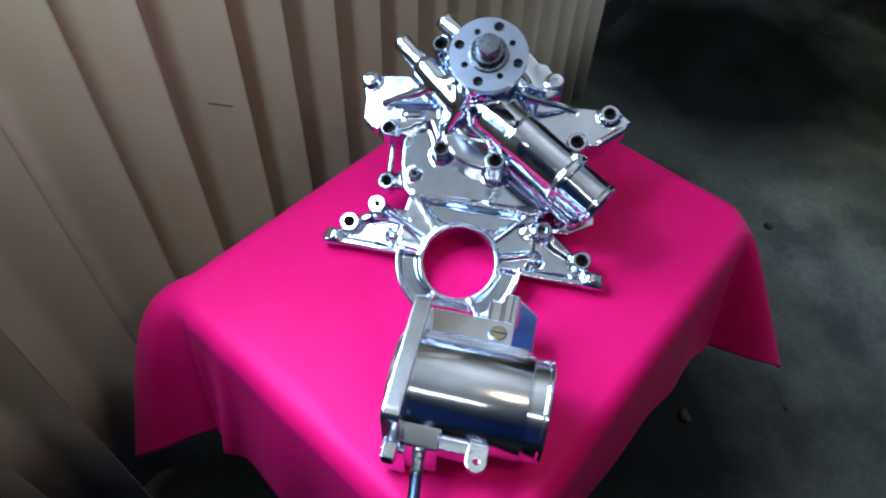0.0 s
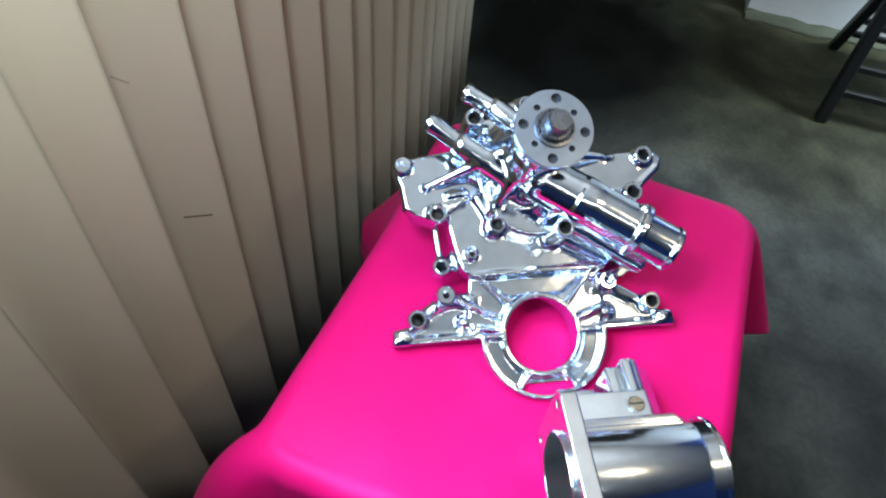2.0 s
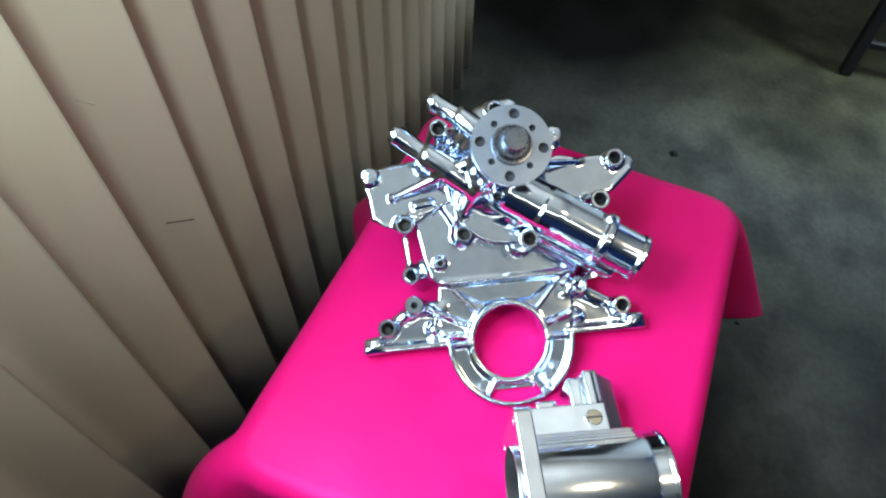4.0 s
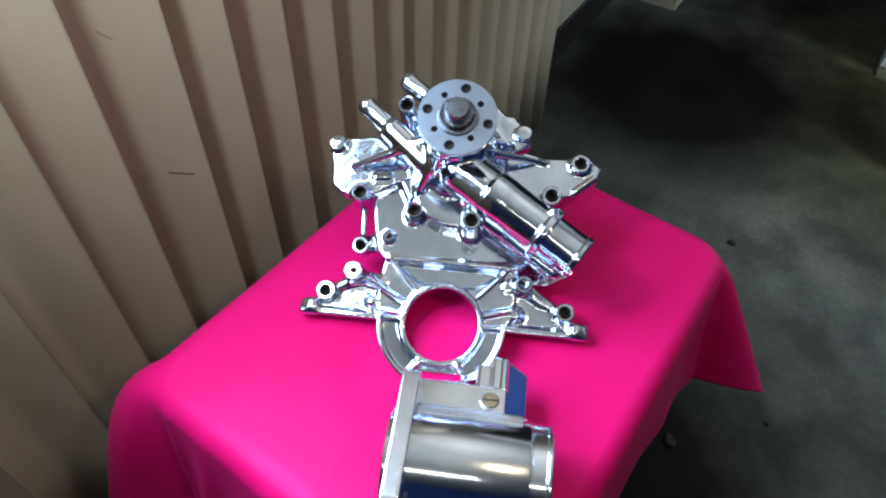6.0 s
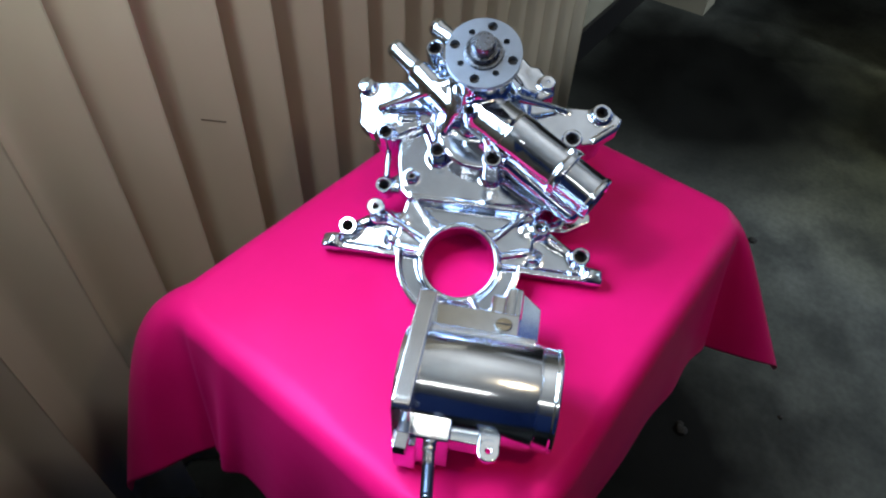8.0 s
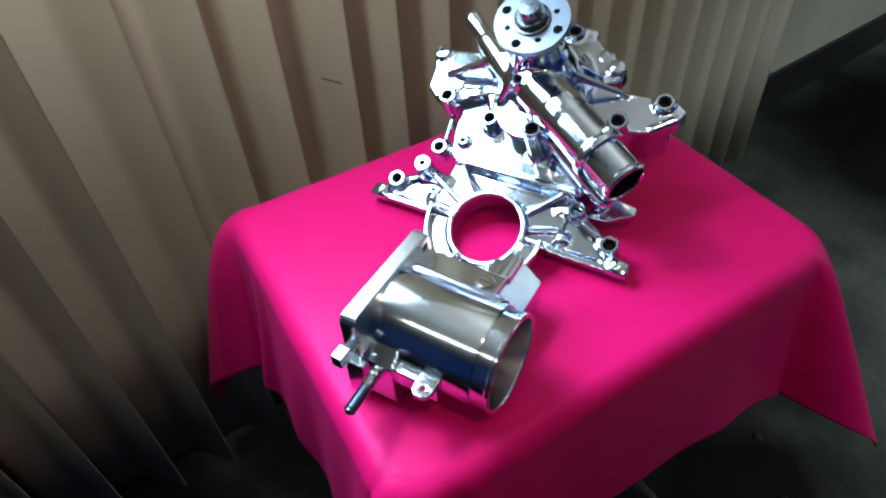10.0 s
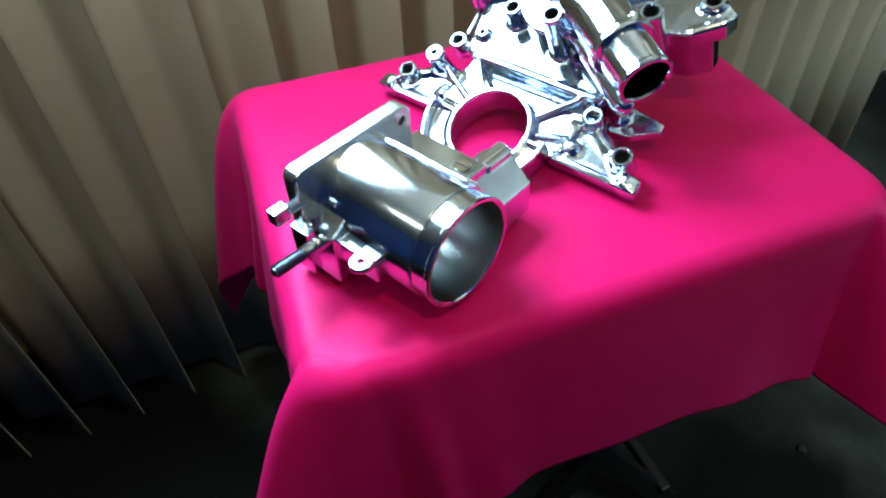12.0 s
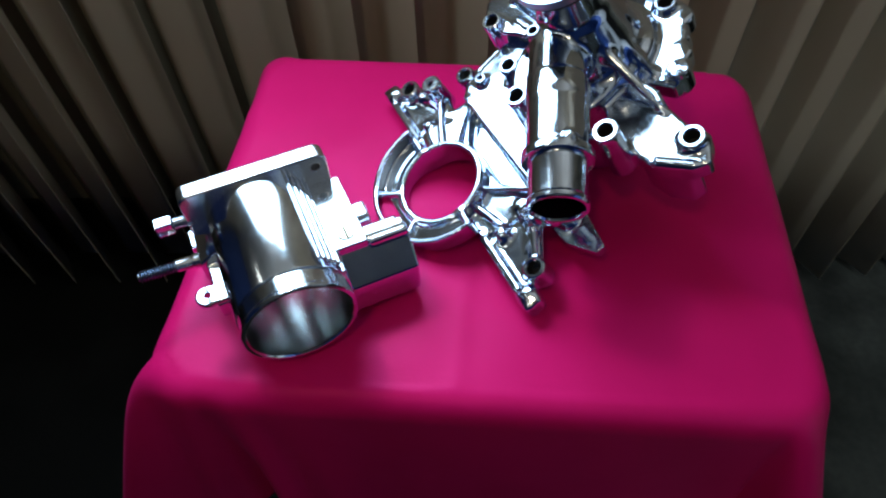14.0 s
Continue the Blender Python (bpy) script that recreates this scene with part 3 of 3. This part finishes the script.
def lower_cover():
    c = Casting((-150, -86, -50), (150, 128, 68), 1.3)
    RV = -17.0
    # pan rails with end blocks
    for g in (-1, 1):
        c.add(slab((min(g * 57, g * 138), -17.5, -15), (max(g * 57, g * 138), -11, 5), 1.5), 2)
        c.add(slab((min(g * 121, g * 138), -17, -13), (max(g * 121, g * 138), -3, 5), 3), 3)
        c.add(prism([(g * 60, -14), (g * 62, 26), (g * 80, 22), (g * 96, 6), (g * 112, -2), (g * 124, -12)], -15, -1, 2, 1), 5)
        for u, v, n0, rr in ((70, 0, 0, 6.0), (127, -9, 1, 6.5)):
            c.add(rod((g * u, v, n0 - 8), (g * u, v, n0), rr), 6)
    # trough round the lower half of the seal opening
    c.add(cyl(0, RV, 60, 8, 27, 1.2), 2)
    c.cut(cyl(0, RV, 55.5, 15, 60, 1.0), 1)
    c.cut(slab((-75, -13.5, 6), (75, 60, 60), 1), 1)
    for p, q in (((-57, -15.5, 17), (-36, -15.5, 15)), ((57, -15.5, 17), (36, -15.5, 15)), ((-18, -54, 17), (-27, -66, 19)), ((18, -54, 17), (27, -66, 19))):
        c.add(rod(p, q, 2.4), 2.5)
    # web round the seal opening, a little hollow under the raised plate
    c.add(prism([(-60, -14), (-64, 10), (-60, 46), (66, 46), (66, 12), (61, -14)], -12, 4, 2, 2), 3)
    c.cut(prism([(-24, 24), (-44, 38), (48, 38), (28, 24)], -5, 9, 1, 2), 3)
    # big raised plate
    c.add(prism([(-60, 43), (-67, 50), (-73, 72), (-77, 96), (-74, 112), (-58, 118), (30, 108), (58, 74), (76, 50), (70, 43)], -16, 12, 1.6, 2), 2)
    c.add(rod((-57, 44, 9.5), (68, 44, 9.5), 3.0), 2)
    # step that rises to the pump
    c.add(prism([(-58, 128), (-46, 108), (-38, 92), (-28, 92), (-20, 120)], 4, 22, 2, 2), 5)
    # ribs from the ring
    for p, q, r in (((-26, 11, 8), (-52, 40, 9), 2.6), ((-34, 0, 7), (-84, 25, 8), 2.6), ((31, 12, 8), (58, 41, 9), 2.6), ((37, -4, 6), (64, 4, 4), 2.2), ((-38, -9, 6), (-62, -6, 3), 2.2)):
        c.add(rod(p, q, r), 3)
    # seal ring and its opening
    c.add(cyl(0, RV, 39.5, -10, 17.5, 1.6), 3)
    c.cut(cyl(0, RV, 34.0, -60, 60, 0.5), 0.6)
    bs = [boss(c, -114.5, 5.5, 10.5, 9.3, 5.4, 16, -13, 5, True), boss(c, -88, 25, 24, 9.0, 2.4, 12, -10, 6), boss(c, -87.5, 54, 6, 8.8, 5.2, 16, -14, 5, True),
          boss(c, 74.5, 30, 10, 8.8, 5.2, 15, -12, 5), boss(c, 115, 6.5, 11, 9.3, 5.4, 16, -13, 5, True),
          boss(c, -59, 62.5, 19.5, 5.6, 2.2, 8, 8, 4), boss(c, -36, 86.5, 35, 8.4, 5.2, 14, 8, 5), boss(c, 19, 74, 63.5, 9.2, 5.5, 16, 8, 5)]
    for p, q, r in (((-80, 24, -1), (-62, 20, -1), 6.5), ((-80, 55, -4), (-64, 56, -4), 6.5), ((-84, 58, -6), (-72, 66, -4), 5.0), ((-87.5, 62, -5), (-90, 94, -3), 3.0),
                    ((74, 28, -2), (60, 26, -2), 7), ((-94, 18, -3), (-108, 9, -4), 6.0), ((84, 22, -4), (106, 9, -5), 6.0)):
        c.add(rod(p, q, r), 5)
    # by-pass tube and foot beside the outlet
    c.add(rod((34, 84, 32), (98, 42, 24), 10.5, 9.0), 4)
    c.add(prism([(74, 50), (88, 62), (122, 57), (123, 50), (100, 36), (82, 34)], -27, -16, 1.2, 1), 2)
    c.add(rod((86, 48, -18), (88, 50, 22), 8), 5)
    c.cut(table_side())
    for b in bs:
        collar(*b)
    c.skin("cover_plate", CAST, cover)


OUT_DIR, OUT_END, OUT_N = (0.841, -0.541), (117.5, 47.5), 60.0


def on_outlet(back):
    """A point on the outlet's axis, so many millimetres behind its mouth."""
    return (OUT_END[0] - OUT_DIR[0] * back, OUT_END[1] - OUT_DIR[1] * back, OUT_N)


def water_pump():
    c = Casting((-140, 18, -76), (146, 234, 120), 1.3)
    # ears with their hollow legs behind
    ear_l = [(-118, 152), (-123, 141), (-119, 130), (-117, 110), (-108, 103), (-98, 100), (-79, 104), (-58, 117), (-40, 124), (-40, 166), (-82, 158), (-102, 155)]
    ear_r = [(136, 146), (133, 136), (114, 120), (88, 114), (60, 118), (42, 128), (46, 150), (66, 154), (84, 150), (108, 151), (122, 156)]
    c.add(prism(ear_l, 6, 24, 2.0, 3), 3)
    c.add(prism(ear_r, 6, 24, 2.0, 3), 3)
    c.add(prism([(-112, 142), (-115, 122), (-106, 109), (-92, 104), (-72, 112), (-70, 140)], -42, 16, 2, 2), 3)
    c.add(prism([(124, 143), (124, 134), (110, 123), (92, 119), (78, 124), (78, 144)], -43, 16, 2, 2), 3)
    # rim that follows the outer edge of the larger ear
    c.add(rod((133, 138, 23), (114, 122, 23), 2.4), 2)
    # volute and the neck under the hub
    c.add(cyl(3, 119, 46, -20, 33, 3), 4)
    c.add(cyl(0, 146, 46, -20, 30, 4), 6)
    c.add(cyl(1, 144, 41, 24, 78, 4, 25.5), 8)
    c.add(cyl(0, 146, 24.5, 60, 113, 2, 23.0), 6)
    c.add(cyl(0, 120, 40, -74, 10, 4), 4)
    # top edge with its chain of lugs
    c.add(prism([(-52, 170), (-44, 190), (-14, 198), (0, 214), (16, 216), (26, 208), (34, 203), (46, 192), (56, 188), (66, 182), (68, 168), (50, 158), (0, 170)], 0, 19, 3, 2), 5)
    for u, v in ((48, 189), (22, 210), (-6, 204)):
        c.add(cyl(u, v, 8.5, 0, 18.5, 3), 2.5)
    for p, q in (((-84, 110, 21), (-62, 114, 21)), ((-78, 118, 23), (-64, 120, 23))):
        c.add(rod(p, q, 4.0), 2)
    # ribs
    for p, q, r0, r1 in (((-99, 127, 27), (-26, 149, 58), 3.2, 6.5), ((86, 149, 23), (30, 143, 52), 1.6, 5.0), ((-40, 98, 20), (-20, 126, 56), 4.0, 6.0),
                         ((50, 164, 18), (18, 156, 54), 3.5, 5.0), ((-20, 116, 40), (-10, 126, 84), 5.0, 5.0), ((-26, 160, 38), (-18, 156, 84), 5.0, 4.5)):
        c.add(rod(p, q, r0, r1), 4)
    # outlet body
    c.add(rod((6, 120, 57), on_outlet(88), 22.6, 22.8), 4)
    c.add(pipe(on_outlet(100), on_outlet(38), 22.8), 2)
    c.add(pipe(on_outlet(42), on_outlet(34), 25.8), 1.5)
    c.add(rod((89, 84, 66), (89, 84, 79), 3.8), 2.5)
    c.add(rod((13, 90, 40), (13, 90, 60.5), 3.6), 2.0)
    # heater hose sockets
    c.add(rod((-26, 130, 45), (-64, 159.5, 47), 13.0, 11.8), 4)
    c.add(rod((-6, 170, 50), (-30, 192, 50), 12.0, 10.8), 4)
    c.add(rod((-44, 168, 30), (-43, 170, 52), 4.0), 3)
    bs = [boss(c, -90.5, 100, 32.5, 9.0, 5.4, 14, 4, 5), boss(c, -119, 149, 29.5, 8.4, 0, 0, 8, 5), boss(c, -52.5, 182.5, 57, 9.0, 5.5, 15, 8, 5), boss(c, 118, 148.5, 31, 9.6, 5.4, 14, 4, 5),
          boss(c, 89.5, 105, 59, 9.5, 5.5, 16, 6, 5), boss(c, 8, 206.5, 26, 9.0, 5.5, 15, 0, 4), boss(c, 62, 177.5, 24.5, 8.2, 0, 0, 0, 4), boss(c, 34, 197, 15, 8.0, 0, 0, 0, 4), boss(c, -8, 112.5, 77, 5.8, 3.0, 9, 30, 5)]
    c.cut(pipe(on_outlet(60), on_outlet(-30), 18.5), 0.6)
    c.cut(table_side())
    for b in bs:
        collar(*b)
    c.skin("pump_body", CAST, cover)


lower_cover()
water_pump()


def tube(name, p, q, prof, mat, label="", parent=None):
    lathe(name, [(a * MM, b * MM) for a, b in prof], mat, parent or cover, frame_to(Vector(p) * MM, Vector(q) * MM), label, 44)


# outlet neck, heater nipples, hub and shaft
tube("outlet_neck", on_outlet(37), on_outlet(0), [(21.6, 0), (20.8, 4), (20.8, 31), (22.0, 33), (22.0, 36), (21.0, 37.5), (19.0, 37.5), (18.2, 36), (18.2, -18), (0.01, -18)], CAST, "polished outlet neck with a rolled lip")
for p, q, ln in (((-64, 159.5, 47), (-88, 178.5, 48), 39), ((-30, 192, 50), (-56, 211, 48), 34)):
    tube("hose_nipple", p, q, [(9.6, -3), (8.8, 2), (8.8, ln - 9), (9.6, ln - 6), (9.6, ln - 4), (8.4, ln), (6.4, ln), (6.0, ln - 2), (6.0, ln - 24), (0.01, ln - 24)], CAST, "polished heater hose nipple")

HUB = Vector((-0.3, 146.2, 0))


def hub_flange():
    bm = bmesh.new()
    R, th, top = 33.6, 6.5, 121.0
    bmesh.ops.create_circle(bm, cap_ends=False, radius=R, segments=72)
    for i in range(8):
        a = radians(80 + 45 * i)
        r, d = (4.4, 26.3) if i % 2 == 0 else (2.8, 22.3)
        bmesh.ops.create_circle(bm, cap_ends=False, radius=r, segments=20, matrix=Matrix.Translation((d * math.cos(a), d * math.sin(a), 0)))
    bmesh.ops.triangle_fill(bm, use_beauty=True, use_dissolve=False, edges=bm.edges[:])
    for f in bm.faces:
        if f.normal.z < 0:
            f.normal_flip()
    ext = bmesh.ops.extrude_face_region(bm, geom=bm.faces[:])
    bmesh.ops.translate(bm, vec=(0, 0, -th), verts=[v for v in ext["geom"] if isinstance(v, bmesh.types.BMVert)])
    bmesh.ops.recalc_face_normals(bm, faces=bm.faces[:])
    for v in bm.verts:
        v.co = (v.co + HUB + Vector((0, 0, top))) * MM
    hub = part("hub_flange", bm, ZINC, cover, "satin plated steel hub flange with eight holes", smooth=False)
    z = Matrix.Translation(HUB * MM)
    lathe("hub_collar", [(a * MM, b * MM) for a, b in ((17.4, 121.3), (16.8, 123.4), (15.2, 123.6), (14.8, 121.9), (14.0, 121.9), (13.6, 126.8), (12.6, 128.0), (9.0, 128.0))], STEEL, hub, z)
    # near-black disc added under the flange, so its holes show dark
    lathe("hub_back", [(a * MM, b * MM) for a, b in ((24.0, top - th - 6.0), (31.5, top - th - 4.0), (31.5, top - th - 0.4), (17.0, top - th - 0.4))], DARK, hub, z, "added dark disc that backs the hub flange holes")
    lathe("shaft", [(a * MM, b * MM) for a, b in ((10.2, 110), (10.2, 137.4), (9.0, 139.8), (0.01, 140.2))], STEEL, hub, z, "dull turned steel pump shaft")


hub_flange()

# ---- throttle body ----
_a = Vector((0.417, -0.909, 0)).normalized()
BODY_AT = Matrix.Translation((-0.088, 0.0495, T + 0.002)) @ Matrix((_a, Vector((-_a.y, _a.x, 0)), Vector((0, 0, 1)))).transposed().to_4x4()
throttle = thing("throttle_body", BODY_AT, "polished billet aluminium throttle body lying on pink cloth", "engine part")
CY, CZ = -3.0, 45.0


def throttle_parts():
    c = Casting((-12, -60, -3), (14, 60, 95), 0.9)
    c.add(along_x(prism([(-47, 8), (47, 8), (47, 82), (-47, 82)], -7, 7, 1.2, 8.0)), 0)
    c.cut(pipe((-20, CY, CZ), (20, CY, CZ), 37), 0.4)
    holes = ((45.5, 10), (45.5, 79), (-45.5, 10))
    for y, z in holes:
        c.cut(pipe((-20, y, z), (20, y, z), 3.6), 0.3)
    flange = c.skin("mounting_flange", BRUSHED, throttle, "brushed square mounting flange with corner holes")
    # hole darkness painted in: a near-black plug close under each mouth
    for y, z in holes:
        lathe("bore", [(a * MM, b * MM) for a, b in ((3.4, -6.0), (3.4, 5.6), (0.01, 5.6))], DARK, flange, Matrix.Translation((0, y * MM, z * MM)) @ pose(0, 0, 0, 0, 90, 0), "bolt hole lined near-black", 20)
    c = Casting((4, -66, 0), (98, 90, 92), 0.9)
    c.add(pipe((6, CY, CZ), (94, CY, CZ), 39.0), 0)
    c.add(slab((6, 24, 34), (75, 60.5, 62.5), 0.9), 0.6)
    c.add(slab((60, 24, 34), (93.5, 37.5, 61.5), 0.9), 0.6)
    c.add(slab((21, 56, 28), (40, 73, 44), 2.0), 1)
    c.cut(beyond((36, 66, 44), (0.7, 0, 0.7), (30, 61, 32), (46, 80, 52)), 0.5)
    # ridges between the barrel and the flat top
    for y, z in ((22.5, 78.6), (25.8, 76.2), (29.0, 73.2), (32.0, 69.8), (34.6, 66.2)):
        c.add(rod((8, y, z), (88, y, z), 1.5), 0.3)
    c.add(slab((6, -52, 31), (73, -34, 47.5), 0.9), 0.6)
    c.add(slab((6, -55.5, 8), (36, -24, 70), 1.0), 0.6)
    c.cut(beyond((20, -55, 50.5), (0, -0.56, 0.83), (0, -62, 30), (42, -18, 82)), 0.5)
    c.cut(pipe((-20, CY, CZ), (120, CY, CZ), 37.5), 0.4)
    c.skin("housing", BILLET, throttle, "mirror-polished machined housing")
    c = Casting((44, 30, 4), (100, 98, 74), 1.0)
    c.add(slab((62, 38, 8), (94, 91, 61), 2.0), 0)
    c.cut(beyond((75.5, 60, 55), (0.71, 0, 0.70), (60, 30, 20), (98, 98, 74)), 0.6)
    c.add(slab((50, 60, 10), (68, 90, 50), 3), 1)
    c.add(slab((67, 60.5, 40), (76, 91.5, 60), 3.0), 0.8)
    c.skin("sensor_mount", BILLET, throttle, "polished upright sensor mount")


throttle_parts()
AX = Matrix.Translation((0, CY * MM, CZ * MM)) @ pose(0, 0, 0, 0, 90, 0)
lathe("barrel", [(a * MM, b * MM) for a, b in ((41.6, 6), (41.6, 94.0), (41.2, 94.8), (39.6, 95.0), (39.6, 96.0), (40.2, 96.4), (40.2, 106.5), (41.0, 108), (41.0, 110), (40.2, 111), (38.2, 111), (37.2, 110.0))], BILLET, throttle, AX, "mirror-polished barrel with an open bore", 96)
lathe("spigot", [(a * MM, b * MM) for a, b in ((38.6, -6.0), (38.6, -10.0), (38.0, -11.0), (37.4, -11.0), (36.9, -10.2))], BILLET, throttle, AX, "polished spigot behind the flange", 96)
lathe("bore", [(a * MM, b * MM) for a, b in ((37.2, 110.0), (36.9, 108), (36.9, -10.2))], BORE, throttle, AX, "dull honed inner bore", 96)
scr = lathe("screw", [(a * MM, b * MM) for a, b in ((6.6, 0), (6.6, 1.2), (6.0, 1.9), (0.01, 1.9))], BRASS, throttle, Matrix.Translation((0.0630, 0.0475, 0.0625)), "slotted brass screw", 36)
box("slot", (0.0570, 0.0468, 0.0637), (0.0690, 0.0482, 0.0646), DARK, scr)
lathe("screw_ring", [(a * MM, b * MM) for a, b in ((8.4, 0), (8.2, 0.7), (7.0, 0.7), (6.8, 0))], BILLET, throttle, Matrix.Translation((0.0630, 0.0475, 0.0626)))
tab = Casting((52, -70, 40), (78, -38, 55), 0.7)
tab.add(cyl(65, -57, 8.2, 47, 51.5, 0.8), 0)
tab.add(slab((57, -56, 47), (73, -40, 51.5), 0.8), 1)
tab.cut(cyl(65, -57, 2.0, 30, 62, 0.1), 0.2)
tab.skin("lug", BILLET, throttle, "rounded lug with a small hole")
stud = lathe("stud", [(a * MM, b * MM) for a, b in ((5.4, -6), (5.4, 13), (4.4, 14.5), (4.8, 16), (4.8, 26), (3.4, 27.2))], BRUSHED, throttle, frame_to((0.021, -0.048, 0.039), (0.028, -0.098, 0.050)), "steel throttle stop stud", 28)
thread = [(3.0, 27)]
for i in range(12):
    thread += [(4.6, 27.7 + i * 2.1), (3.0, 28.75 + i * 2.1)]
lathe("thread", [(a * MM, b * MM) for a, b in thread + [(2.8, 52.8), (0.01, 53.0)]], ZINC, stud, frame_to((0.021, -0.048, 0.039), (0.028, -0.098, 0.050)), "dark threaded end", 24)
lever = lathe("lever_shaft", [(a * MM, b * MM) for a, b in ((4.2, 0), (4.2, 14), (3.6, 15))], ZINC, throttle, frame_to((0.003, -0.050, 0.064), (0.004, -0.072, 0.067)), "short lever shaft", 24)
box("lever_end", (-0.001, -0.077, 0.061), (0.009, -0.064, 0.072), BILLET, lever, 0.0012)
stop = box("stop_block", (-0.006, -0.060, 0.004), (0.012, -0.051, 0.044), BILLET, throttle, 0.0015)

# ---- the black folding chair by the far wall ----
chair = thing("folding_chair", pose(0, 0, 0), "black painted folding chair standing by the far wall", "chair")
for y in (-0.555, -0.985):
    stick("front_leg", (1.567, y, 0.0), (1.640, y, 0.86), 0.017, BLACK, chair)
    stick("back_leg", (2.01, y - 0.062, 0.0), (1.75, y - 0.062, 0.47), 0.016, BLACK, chair)
for x, z in ((1.576, 0.100), (1.582, 0.180), (1.592, 0.300)):
    stick("rung", (x, -0.555, z), (x, -0.985, z), 0.009, BLACK, chair)
for x, z in ((1.965, 0.083), (1.926, 0.150)):
    stick("rung", (x, -0.617, z), (x, -1.047, z), 0.009, BLACK, chair)
box("seat", (1.58, -1.04, 0.45), (1.90, -0.55, 0.475), BLACK, chair, 0.008)
box("backrest", (1.86, -0.985, 0.66), (1.945, -0.555, 0.84), BLACK, chair, 0.008)


# ---- small things on the floor ----
def crumb(x, y, r, seed):
    bm = bmesh.new()
    bmesh.ops.create_icosphere(bm, subdivisions=2, radius=r)
    for v in bm.verts:
        v.co *= 1 + 0.5 * noise.noise(v.co * (1.2 / r) + Vector((seed, 0, 0)))
        v.co.z = max(v.co.z, -r * 0.5) * 0.7
    lowest = min(v.co.z for v in bm.verts)
    ob = part("crumb", bm, DIRT)
    ob.matrix_world = pose(x, y, -lowest)
    tagged(ob, "small dark crumb of dirt on the concrete", "debris", "crumbs on the floor")


for i, (x, y, r) in enumerate(((0.476, -0.18, 0.011), (0.487, -0.172, 0.007), (1.073, -0.132, 0.010), (0.62, -0.33, 0.005), (0.55, -0.07, 0.008))):
    crumb(x, y, r, i * 3.1)
for k, along, z, length, tilt, mat in ((22, 16, 0.660, 0.030, 5, SCUFF), (22, 8, 0.843, 0.016, 36, FAINT)):
    (xa, ya), (xb, yb) = slat_front()[along - 1:along + 2:2]
    mark = box("scuff", (-length / 2, -0.0005, -0.0009), (length / 2, 0.0004, 0.0009), mat, slats[k], label="dark scuff mark")
    mark.matrix_basis = pose((xa + xb) / 2, (ya + yb) / 2, z, 0, tilt, math.degrees(math.atan2(yb - ya, xb - xa)))
